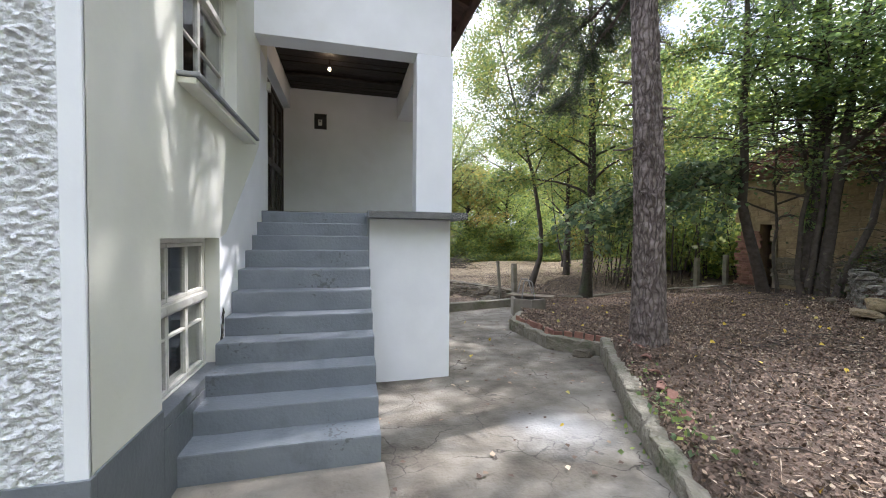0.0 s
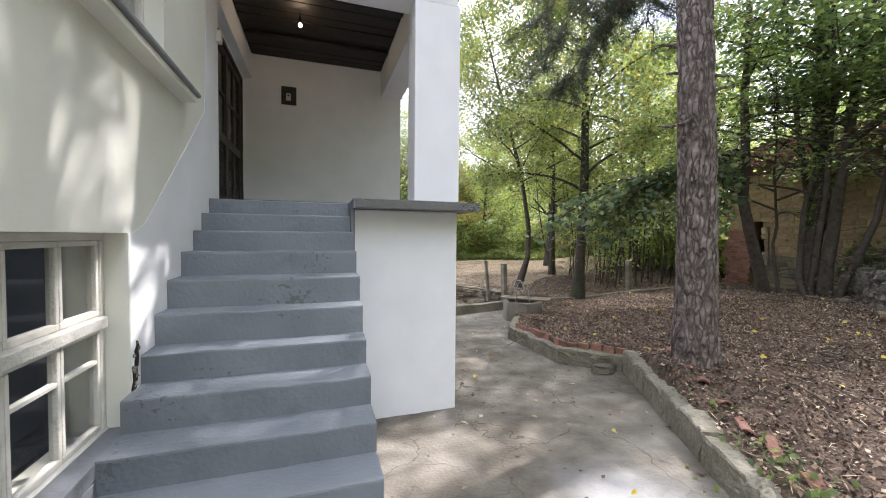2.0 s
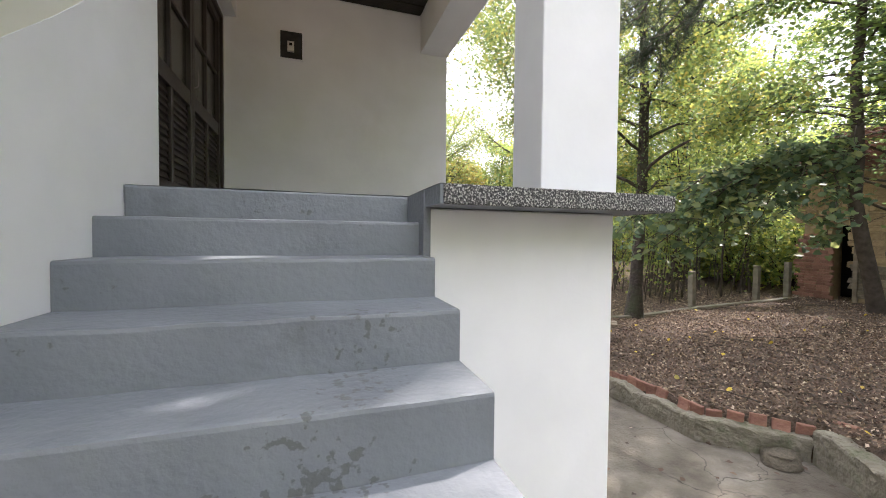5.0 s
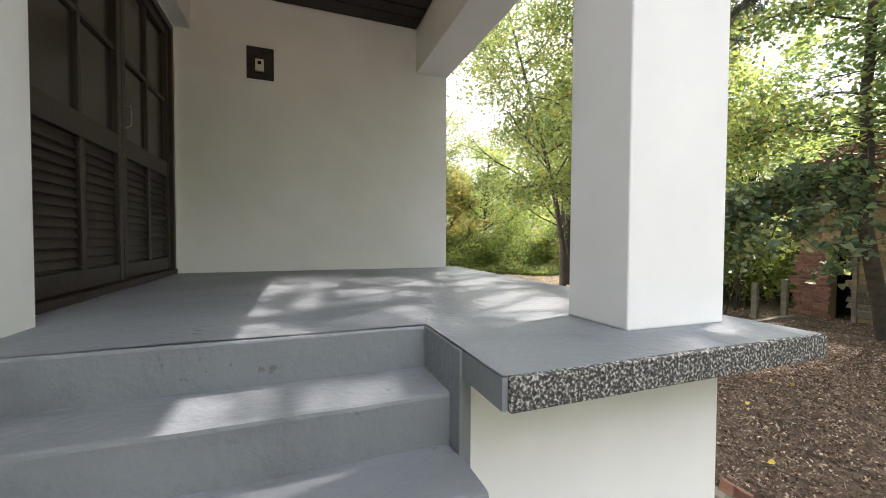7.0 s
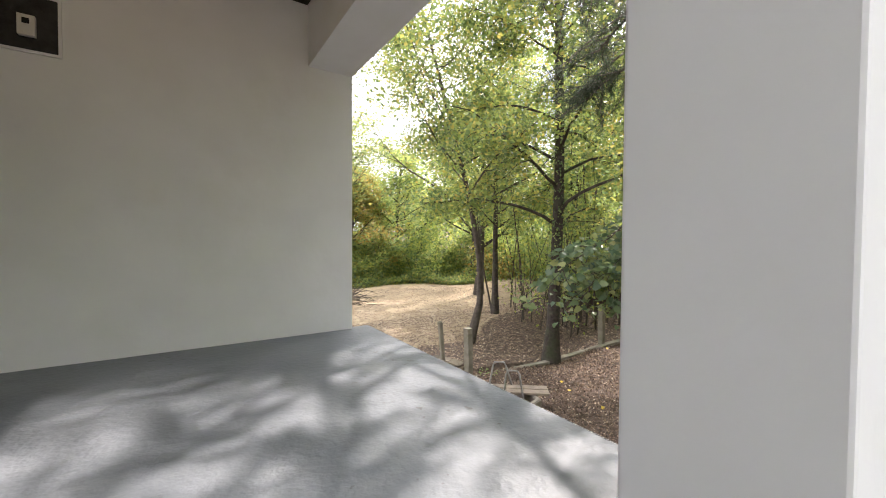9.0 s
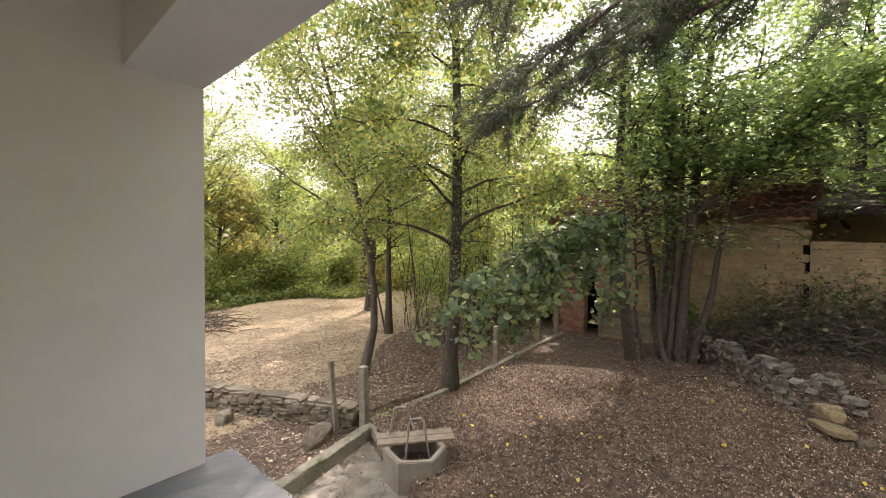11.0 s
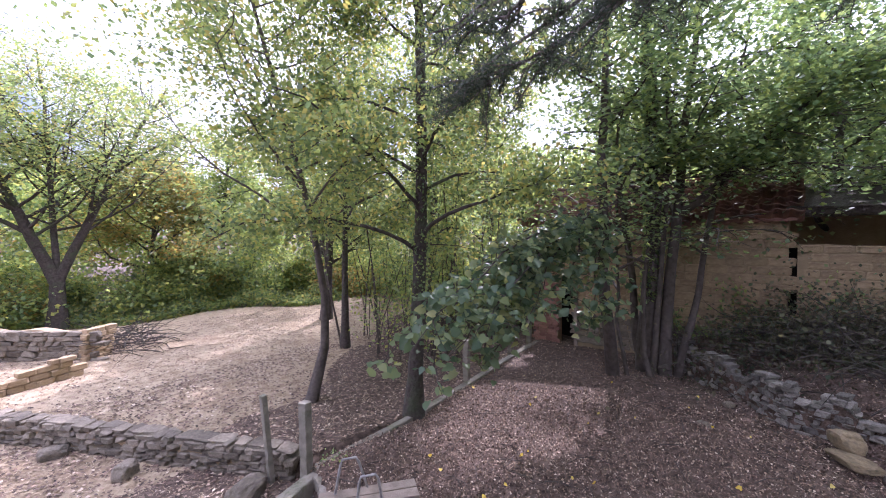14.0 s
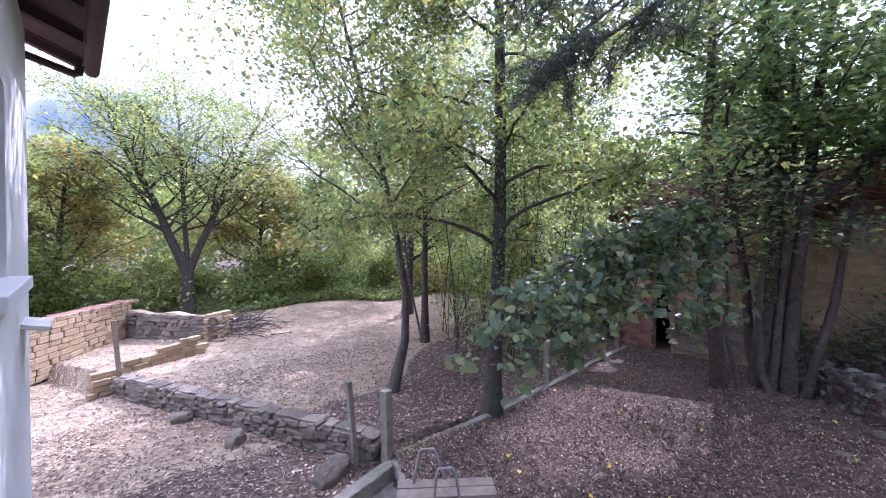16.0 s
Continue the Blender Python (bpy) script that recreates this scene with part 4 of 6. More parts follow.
def run_wall(name, label, poly, width, z0f, z1f, material, seg=0.35, rough=0.02, cat="wall", seed=0, kind="structure"):
    """A low wall of worn cast blocks along a polyline; z0f and z1f give base and top by place."""
    vs, fs = [], []
    pts = []
    for (ax, ay), (bx, by) in zip(poly, poly[1:]):
        n = max(1, int(math.hypot(bx - ax, by - ay) / seg))
        for i in range(n):
            pts.append((ax + (bx - ax) * i / n, ay + (by - ay) * i / n))
    pts.append(poly[-1])
    pts = np.array(pts)
    d = np.gradient(pts, axis=0)
    d /= np.linalg.norm(d, axis=1)[:, None]
    nrm = np.stack([d[:, 1], -d[:, 0]], 1)
    bm = bmesh.new()
    prev = None
    for i, (p, n) in enumerate(zip(pts, nrm)):
        a, b = p, p + n * width
        z0, z1 = z0f(*p), z1f(*p)
        c = 0.014
        prof = [(a, z0), (a, z1 - 0.16), (a, z1 - 0.10), (a, z1 - 0.05), (a, z1 - c), (a + n * c, z1), (a + n * width * 0.3, z1 + 0.003), (a + n * width * 0.5, z1 + 0.004), (a + n * width * 0.75, z1 + 0.003), (b - n * c, z1), (b, z1 - c), (b, z0)]
        ring = []
        for q, z in prof:
            w = noise.noise_vector(Vector((q[0] * 3.1, q[1] * 3.1, z * 3 + seed))) * rough + noise.noise_vector(Vector((q[0] * 13, q[1] * 13, z * 13 + seed))) * rough * 0.9
            ring.append(bm.verts.new((q[0] + w.x, q[1] + w.y, z + w.z)))
        if prev:
            for k in range(len(ring) - 1):
                bm.faces.new((prev[k], prev[k + 1], ring[k + 1], ring[k]))
        else:
            bm.faces.new(ring)
        prev = ring
    bm.faces.new(list(reversed(prev)))
    return tagged(part(name, bm, material, None), label, cat, kind=kind)


def gz(x, y):
    return float(ground_z(np.array([x]), np.array([y]))[0])


run_wall("kerb", "worn mossy concrete kerb along the patio", KERB[:2], 0.2, lambda x, y: float(patio_z(x, np.array(y))) - 0.2, lambda x, y: 0.12, CONCRETE_EDGE, 0.06, 0.028, "kerb")
run_wall("kerb", "worn mossy concrete kerb along the patio", [(2.72, 3.29), (4.05, 5.50)], 0.2, lambda x, y: float(patio_z(x, np.array(y))) - 0.2, lambda x, y: 0.13 - 0.05 * (y - 3.3), CONCRETE_EDGE, 0.06, 0.026, "kerb", 4)
run_wall("bed_wall", "low crumbling concrete wall of the raised bed", BED[:4], 0.18, lambda x, y: -0.6, lambda x, y: -0.08 - 0.05 * max(0, y - 6), CONCRETE_EDGE, 0.07, 0.032, "wall", 7)
run_wall("yard_wall", "low mossy concrete wall at the yard's end", YARDWALL, 0.2, lambda x, y: -0.75, lambda x, y: -0.28, CONCRETE_EDGE, 0.2, 0.015, "wall", 2)
run_wall("edging", "sunken concrete edging in the leaf litter", EDGING, 0.16, lambda x, y: gz(x, y) - 0.3, lambda x, y: float(np.interp(x, [5.3, 7.75, 9.72, 12.1, 14.9], [-0.22, -0.27, -0.10, -0.02, 0.08])), CONCRETE_EDGE, 0.4, 0.012, "kerb", 3)
run_wall("bed_wall", "low crumbling kerb from the well to the fence post", [(4.75, 10.15), (5.2, 11.3)], 0.16, lambda x, y: -0.75, lambda x, y: -0.27, CONCRETE_EDGE, 0.07, 0.03, "wall", 9)
# upright red tiles along the bed
trow = empty("tile_edging", 3.6, 6.0, -0.08)
tagged(trow, "row of upright broken red tiles edging the raised bed", "edging")
rng = random.Random(9)
tm = []
for k in range(3):
    bm = bmesh.new()
    add_box(bm, -0.07, 0.07, -0.02, 0.02, -0.06, 0.075 - 0.015 * k, 0.008)
    me = bpy.data.meshes.new("tile")
    bm.to_mesh(me)
    bm.free()
    me.materials.append(REDBRICK)
    tm.append(me)
for (ax, ay), (bx, by) in zip(BED, BED[1:3]):
    L = math.hypot(bx - ax, by - ay)
    n = int(L / 0.15)
    for i in range(n):
        if rng.random() < 0.08:
            continue
        s = (i + 0.5) / n
        o = new("tile", rng.choice(tm))
        o.parent = trow
        o.matrix_parent_inverse = trow.matrix_world.inverted()
        ang = math.degrees(math.atan2(by - ay, bx - ax))
        x, y = ax + (bx - ax) * s + 0.13, ay + (by - ay) * s + 0.03
        o.matrix_world = pose(x, y, -0.05 - 0.05 * max(0, y - 6), rng.uniform(-12, 12), rng.uniform(-5, 5), ang + rng.uniform(-9, 9))


def post(label, x, y, z, h, w, tilt=(0, 0), rz=0.0, material=None, name="fence_post"):
    bm = bmesh.new()
    add_box(bm, -w / 2, w / 2, -w / 2, w / 2, -0.25, h, 0.008)
    bmesh.ops.subdivide_edges(bm, edges=[e for e in bm.edges if e.calc_length() > 0.5], cuts=5)
    o = part(name, bm, material or CONCRETE_EDGE)
    wavy(o, 0.006, 6, x)
    o.matrix_world = pose(x, y, z, tilt[0], tilt[1], rz)
    return tagged(o, label, "post", "fence posts")


post("weathered square concrete fence post on the yard wall", 5.22, 11.45, -0.28, 1.10, 0.14, (0, -2), 10)
post("thin leaning concrete stake beside the fence post", 5.0, 12.05, -0.5, 1.38, 0.085, (-1, -5), 0)
post("weathered square concrete fence post in the edging", 9.66, 11.25, -0.25, 1.13, 0.14, (0, -2), 5)
post("weathered square concrete fence post in the edging", 12.2, 11.25, -0.1, 1.1, 0.14, (0, 1), 5)
post("weathered square concrete fence post by the hut", 13.4, 11.15, -0.05, 1.15, 0.14, (0, 0), 5)
post("wooden stake at the end of the stone wall", 2.42, 18.6, -0.5, 1.75, 0.10, (0, -4), 0, OLDWOOD)

# well
well = empty("well", 4.85, 9.75, -0.5)
tagged(well, "six-sided concrete well with planks across and a steel frame", "well")
winv = well.matrix_world.inverted()
bm = bmesh.new()
outer, inner = 0.50, 0.40
rings = []
for r_, z in ((outer, -0.66), (outer, 0.0), (inner, 0.0), (inner, -0.66)):
    rings.append([bm.verts.new((4.85 + r_ * math.cos(a), 9.75 + r_ * math.sin(a), z)) for a in [0.25 + k * math.pi / 3 for k in range(6)]])
for a, b in zip(rings, rings[1:]):
    for k in range(6):
        bm.faces.new((a[k], a[(k + 1) % 6], b[(k + 1) % 6], b[k]))
bm.faces.new(rings[3])
bmesh.ops.bevel(bm, geom=[e for e in bm.edges if all(abs(v.co.z) < 1e-4 for v in e.verts)], offset=0.015, segments=2, affect="EDGES")
o = part("well_ring", bm, CONCRETE, well)
o.matrix_parent_inverse = winv
# darkness inside the well, as a black sheet
o = box("mouth_shade", 4.6, 5.1, 9.5, 10.0, -0.55, -0.5, BLACK, well, 0, "black sheet that stands for the dark well mouth")
o.matrix_parent_inverse = winv
for k, (dy, dz) in enumerate(((0.13, 0.0), (0.31, 0.004))):
    o = box("plank", -0.62, 0.62, dy - 0.085, dy + 0.085, 0.004 + dz, 0.045 + dz, OLDWOOD, well, 0.006, "grey weathered plank", m=Matrix.Translation((4.90, 9.75, 0)) @ Matrix.Rotation(radians(-40), 4, "Z"))
    wavy(o, 0.006, 3, k)
    o.matrix_parent_inverse = winv
for k, (ox, oy) in enumerate(((0.0, 0.05), (0.12, 0.52))):
    bx_, by_ = 4.78 + ox, 9.72 + oy
    pts = [(bx_ - 0.12, by_ + 0.02, -0.30 if k == 0 else 0.05), (bx_ - 0.05, by_, 0.40), (bx_ - 0.02, by_, 0.46), (bx_ + 0.12, by_ - 0.10, 0.46), (bx_ + 0.15, by_ - 0.12, 0.40), (bx_ + 0.23, by_ - 0.2, -0.30 if k == 0 else 0.05)]
    v, f = tubes([(pts, [0.017] * 6)], 8)
    o = np_mesh("steel_hoop", v, f, STEEL, well, "bent galvanised steel hoop" if k == 0 else "bent dark steel hoop", smooth=True)
    o.matrix_parent_inverse = winv

# ---- trees ----
R = np.random.default_rng


def child_np(name, v, f, material, ob, label="", smooth=False):
    o = np_mesh(name, v, f, material, ob, label, smooth)
    o.matrix_parent_inverse = ob.matrix_world.inverted()
    return o


def needles(rng, centres, length=0.13, per=14):
    """Tufts of thin needles round every centre."""
    c = np.repeat(np.asarray(centres), per, axis=0)
    n = len(c)
    d = rng.normal(size=(n, 3))
    d /= np.linalg.norm(d, axis=1)[:, None]
    s = np.cross(d, rng.normal(size=(n, 3)))
    s /= np.linalg.norm(s, axis=1)[:, None]
    ln = length * rng.uniform(0.6, 1.2, (n, 1))
    c = c + rng.normal(size=(n, 3)) * 0.03
    v = np.stack([c - s * 0.004, c + s * 0.004, c + d * ln], 1).reshape(-1, 3)
    return v, np.arange(n * 3).reshape(-1, 3)


# the pine by the kerb
rng_t = R(11)
PB = (3.86, 4.22, 0.30)
pine = empty("pine_tree", *PB)
tagged(pine, "tall pine with a scaly grey-brown trunk and dead stubs", "tree")
sd, rows = 56, 190
tt = np.linspace(0, 1, rows) ** 1.25
H_ = 15.0
ang = np.linspace(0, 2 * np.pi, sd, endpoint=False)
cx = PB[0] - 0.16 * tt * 3 + 0.03 * np.sin(tt * 14)
cy = PB[1] + 0.10 * tt * 3 + 0.03 * np.cos(tt * 11)
cz = PB[2] - 0.15 + tt * H_
rad = 0.205 * (1 - 0.75 * tt) + 0.07 * np.exp(-tt * H_ * 3.0)
pv = np.zeros((rows, sd, 3))
for i in range(rows):
    for j in range(sd):
        q = (math.cos(ang[j]) * 2.4, math.sin(ang[j]) * 2.4, cz[i] * 2.3)
        cell = noise.voronoi((q[0] * 1.7, q[1] * 1.7, q[2] * 1.2))[0]
        plate = min(1.0, (cell[1] - cell[0]) * 4.0)
        r_ = rad[i] * (0.90 + 0.12 * plate + 0.05 * noise.noise((q[0] * 4, q[1] * 4, q[2] * 4)))
        pv[i, j] = (cx[i] + r_ * math.cos(ang[j]), cy[i] + r_ * math.sin(ang[j]), cz[i])
ii = np.arange(rows * sd).reshape(rows, sd)
pf = np.stack([ii[:-1], np.roll(ii[:-1], -1, 1), np.roll(ii[1:], -1, 1), ii[1:]], -1).reshape(-1, 4)
child_np("trunk", pv.reshape(-1, 3), pf, PINEBARK, pine, "thick flaking bark plates", True)
for k in range(26):
    z = rng_t.uniform(2.2, 6.0)
    f_ = (z - PB[2]) / H_
    a = rng_t.uniform(0, 6.28)
    p = np.array([PB[0] - 0.48 * f_, PB[1] + 0.3 * f_, z])
    pts, _ = bent(rng_t, p + 0.12 * np.array([np.cos(a), np.sin(a), 0]), (np.cos(a), np.sin(a), rng_t.uniform(-0.4, 0.3)), rng_t.uniform(0.12, 0.42), 4, 0.25, -0.08)
    v, f = tubes([(pts, np.linspace(0.022, 0.008, 5))], 6)
    child_np("dead_stub", v, f, PINEBARK, pine, smooth=True)
polys, tuft = [], []
limb_dirs = [(-0.25, 1.0, 5.6, 3.0), (0.05, 1.0, 5.3, 3.3), (-0.6, 0.8, 5.9, 2.6), (0.3, 0.95, 5.0, 4.3), (0.6, 0.95, 5.4, 4.4), (0.2, 1.0, 6.4, 3.6), (0.38, 1.0, 5.2, 4.6), (0.75, 0.85, 5.6, 4.2), (0.1, 1.0, 6.0, 3.8), (1.0, 0.3, 5.8, 3.6), (-0.5, 0.9, 6.3, 3.3), (1.0, -0.4, 6.2, 3.4), (0.2, -1.0, 6.6, 3.2), (-1.0, 0.1, 7.0, 2.4)]
for k in range(52):
    a = rng_t.uniform(0, 6.28)
    limb_dirs.append((math.cos(a), math.sin(a), 6.6 + 8 * k / 52, 3.8 - 2.3 * k / 52))
for dx, dy, z, ln in limb_dirs:
    f_ = (z - PB[2]) / H_
    p = (PB[0] - 0.48 * f_, PB[1] + 0.3 * f_, z)
    pts, _ = bent(rng_t, p, (dx, dy, 0.25), ln, 8, 0.07, -0.055)
    polys.append((pts, np.linspace(0.034, 0.01, 9)))
    for q in range(26 if z < 6.4 else 18):
        g = rng_t.uniform(0.2, 1.0)
        pp = np.array([np.interp(g, np.linspace(0, 1, 9), pts[:, c]) for c in range(3)])
        t2, _ = bent(rng_t, pp, (dx + rng_t.normal() * 0.9, dy + rng_t.normal() * 0.9, rng_t.uniform(-0.6, 0.2)), rng_t.uniform(0.3, 0.9), 5, 0.2, -0.07)
        polys.append((t2, np.linspace(0.012, 0.004, 6)))
        for u in np.linspace(0.2, 1, 7):
            tuft.append([np.interp(u, np.linspace(0, 1, 6), t2[:, c]) for c in range(3)])
v, f = tubes(polys, 6)
child_np("limb", v, f, PINEBARK, pine, smooth=True)
v, f = needles(rng_t, np.array(tuft), 0.15, 26)
child_np("crown", v, f, NEEDLES, pine, "dark green needle tufts")

# tall tree in the edging, with bowed side branches and ivy
rng_t = R(21)
TB = (7.78, 11.4, -0.36)
tall = empty("tall_tree", *TB)
tagged(tall, "tall slender tree with ivy on its dark trunk", "tree")
n = 16
q = np.linspace(0, 1, n)
line = np.stack([TB[0] + 0.10 * np.sin(q * 7) - 0.05 * q, TB[1] + 0.1 * np.cos(q * 6) - 0.1, TB[2] - 0.1 + 14.5 * q], 1)
rad = 0.165 * (1 - 0.8 * q) + 0.10 * np.exp(-q * 40)
polys, tips = [(line, rad)], []
for k in range(34):
    f_ = 0.22 + 0.74 * k / 34
    z = TB[2] + 14.5 * f_
    a = k * 2.39996 + rng_t.uniform(-0.4, 0.4)
    ln = (3.9 - 2.6 * (f_ - 0.22) / 0.78) * rng_t.uniform(0.7, 1.1)
    p = [np.interp(f_, q, line[:, c]) for c in range(3)]
    pts, _ = bent(rng_t, p, (np.cos(a), np.sin(a), 0.75), ln, 8, 0.10, -0.11)
    r_ = 0.055 * (1.1 - f_)
    polys.append((pts, np.linspace(r_, r_ * 0.2, 9)))
    for s in range(9):
        g = rng_t.uniform(0.25, 1)
        pp = np.array([np.interp(g, np.linspace(0, 1, 9), pts[:, c]) for c in range(3)])
        b2 = a + rng_t.normal() * 0.8
        t2, _ = bent(rng_t, pp, (np.cos(b2), np.sin(b2), rng_t.uniform(-0.3, 0.4)), ln * rng_t.uniform(0.2, 0.42), 4, 0.2, -0.08)
        polys.append((t2, np.linspace(r_ * 0.3, r_ * 0.08, 5)))
        tips.extend(t2[1:])
v, f = tubes(polys, 9)
child_np("trunk", v, f, BARK, tall, smooth=True)
tips = np.array(tips)
c = tips[rng_t.integers(0, len(tips), 56000)] + rng_t.normal(size=(56000, 3)) * np.array([0.28, 0.28, 0.20])
v, f = leaf_cloud(rng_t, c, 0.098, 0.5, 0.35)
child_np("crown", v, f, LEAF_LINDEN, tall)
zz = rng_t.uniform(0.0, 6.5, 1500)
aa = rng_t.uniform(0, 6.28, 1500)
rr = 0.17 + rng_t.uniform(0, 0.05, 1500)
c = np.stack([np.interp((zz + 0.3) / 14.5, q, line[:, 0]) + rr * np.cos(aa), np.interp((zz + 0.3) / 14.5, q, line[:, 1]) + rr * np.sin(aa), zz], 1)
v, f = leaf_cloud(rng_t, c[zz > 2.2], 0.07, 0.2, 0.2)
child_np("ivy", v, f, LEAF_DARK, tall, "dark ivy leaves clinging to the trunk")

# clump of stems by the hut, with a leafy limb reaching out over the yard
rng_t = R(31)
CB = (11.6, 7.4, 0.22)
clump = empty("linden_clump", *CB)
tagged(clump, "clump of leaning grey linden stems with dense foliage", "tree")
stems = [((11.25, 8.2), (10.4, 8.3), (10.1, 8.35), 0.14, 11.0), ((11.6, 7.45), (11.8, 7.4), (11.5, 7.2), 0.075, 10.0), ((11.75, 7.2), (12.0, 7.05), (12.4, 6.6), 0.14, 11.0), ((11.9, 7.6), (11.95, 7.55), (12.2, 7.7), 0.205, 12.5),
         ((11.45, 7.4), (11.6, 7.55), (12.3, 6.9), 0.07, 7.0), ((11.8, 6.95), (12.3, 6.6), (13.1, 5.7), 0.085, 8.5), ((12.3, 7.7), (12.5, 8.0), (12.2, 8.8), 0.10, 10.0), ((11.3, 7.9), (11.5, 8.2), (11.4, 8.4), 0.045, 6.0)]
polys, tips, ivy = [], [], []
for (b, m_, e, r_, h) in stems:
    q = np.linspace(0, 1, 14)
    xs = np.interp(q, [0, 0.22, 1], [b[0], m_[0], e[0]])
    ys = np.interp(q, [0, 0.22, 1], [b[1], m_[1], e[1]])
    wob = np.cumsum(rng_t.normal(size=(14, 2)) * 0.035, axis=0)
    line = np.stack([xs + wob[:, 0] * (q > 0), ys + wob[:, 1] * (q > 0), gz(*b) - 0.1 + h * q], 1)
    polys.append((line, r_ * (1 - 0.75 * q) * (1 + 0.15 * np.exp(-q * 14))))
    if r_ > 0.2:
        m = 2600
        w = rng_t.uniform(0.14, 0.62, m)
        a = rng_t.uniform(0, 6.28, m)
        g = r_ * (1 - 0.6 * w) + rng_t.uniform(-0.01, 0.06, m)
        ivy.append(np.stack([np.interp(w, q, line[:, 0]) + g * np.cos(a), np.interp(w, q, line[:, 1]) + g * np.sin(a), np.interp(w, q, line[:, 2])], 1))
    for k in range(15):
        f_ = 0.34 + 0.62 * k / 15
        a = k * 2.4 + rng_t.uniform(0, 1)
        ln = 3.4 * rng_t.uniform(0.5, 1.0) * (1.1 - 0.5 * f_)
        p = [np.interp(f_, q, line[:, c]) for c in range(3)]
        pts, _ = bent(rng_t, p, (np.cos(a), np.sin(a), 0.5), ln, 7, 0.12, -0.07)
        polys.append((pts, np.linspace(0.032, 0.007, 8)))
        for s in range(7):
            g = rng_t.uniform(0.25, 1)
            pp = np.array([np.interp(g, np.linspace(0, 1, 8), pts[:, c]) for c in range(3)])
            b2 = a + rng_t.normal() * 0.9
            t2, _ = bent(rng_t, pp, (np.cos(b2), np.sin(b2), rng_t.uniform(-0.3, 0.3)), ln * rng_t.uniform(0.2, 0.42), 3, 0.2, -0.08)
            polys.append((t2, np.linspace(0.010, 0.004, 4)))
            tips.extend(t2[1:])
pts, _ = bent(rng_t, (12.0, 7.0, 3.9), (-0.05, -0.75, 0.62), 4.6, 9, 0.08, 0.0)
polys.append((pts, np.linspace(0.10, 0.03, 10)))
tips.extend(pts[4:])
for p in pts[3:]:
    for s in range(5):
        t2, _ = bent(rng_t, p, (rng_t.normal(), rng_t.normal(), rng_t.uniform(-0.5, 0.3)), rng_t.uniform(0.8, 1.7), 5, 0.2, -0.1)
        polys.append((t2, np.linspace(0.018, 0.004, 6)))
        tips.extend(np.repeat(t2[1:], 3, axis=0))
v, f = tubes(polys, 9)
child_np("trunk", v, f, GREYBARK, clump, "grey-brown smooth stems", True)
v, f = leaf_cloud(rng_t, np.concatenate(ivy), 0.085, 0.15, 0.3)
child_np("ivy", v, f, LEAF_DARK, clump, "dark ivy leaves clinging to the stems")
tips = np.array(tips)
c = tips[rng_t.integers(0, len(tips), 46000)] + rng_t.normal(size=(46000, 3)) * np.array([0.30, 0.30, 0.18])
c = c[(c[:, 2] > 4.9) | (rng_t.random(len(c)) < 0.26)]
c = c[(c[:, 1] < 8.7) | (c[:, 2] > 6.2) | (rng_t.random(len(c)) < 0.35)]      # leaves left out here to let a sun patch onto the litter
v, f = leaf_cloud(rng_t, c, 0.122, 0.62, 0.3)
child_np("crown", v, f, LEAF_DARK, clump)
# the reaching limb
polys, tips = [], []
for ex, ey, ez, sz in ((5.2, 10.0, 1.6, 3.6), (5.5, 9.6, 1.9, 3.7), (5.7, 9.3, 1.6, 3.5), (6.1, 9.7, 1.3, 3.3), (6.6, 10.0, 1.6, 3.4), (6.2, 8.9, 2.0, 3.7), (6.9, 9.3, 1.3, 3.5), (7.2, 8.7, 2.0, 3.8), (7.6, 9.3, 2.2, 3.9), (8.3, 8.4, 2.2, 4.0), (8.5, 9.2, 1.7, 3.8), (6.6, 9.2, 1.9, 3.9), (9.0, 7.9, 2.1, 4.0), (9.4, 8.2, 1.7, 3.7)):
    s = np.linspace(0, 1, 12)
    p0 = np.array([11.0, 8.6, sz])
    line = p0 + (np.array([ex, ey, ez]) - p0) * s[:, None]
    line[:, 2] += 0.55 * np.sin(s * np.pi) + rng_t.normal(size=12) * 0.03
    line[:, 1] += rng_t.normal(size=12) * 0.04
    polys.append((line, np.linspace(0.03, 0.005, 12)))
    for k in range(15):
        g = rng_t.uniform(0.35, 1)
        pp = np.array([np.interp(g, s, line[:, c]) for c in range(3)])
        t2, _ = bent(rng_t, pp, (rng_t.normal() - 0.5, rng_t.normal(), rng_t.uniform(-0.5, 0.3)), rng_t.uniform(0.25, 0.65), 4, 0.2, -0.12)
        polys.append((t2, np.linspace(0.008, 0.003, 5)))
        tips.extend(t2)
v, f = tubes(polys, 6)
child_np("reaching_limb", v, f, GREYBARK, clump, "thin bowed limb", True)
tips = np.array(tips)
c = tips[rng_t.integers(0, len(tips), 3000)] + rng_t.normal(size=(3000, 3)) * np.array([0.12, 0.12, 0.09])
v, f = big_leaves(rng_t, c, 0.14)
child_np("limb_leaves", v, f, LEAF_BIG, clump, "broad soft green linden leaves")

# smaller trees of the field's edge
tree("field_tree", "slender leaning tree with yellowing leaves", R(41), (7.0, 13.45, -0.2), 12.0, 0.10, limbs=28, start=0.3, spread=3.9, leaves=34000, size=0.09, bark=GREYBARK, leaf=LEAF_LINDEN,
     trunk_pts=[(-0.25, 0, 0), (0.0, 0.05, 0.45), (0.22, 0.1, 1.0), (0.3, 0.15, 2.0), (0.1, 0.4, 4.0), (-1.6, 1.6, 12.0)])
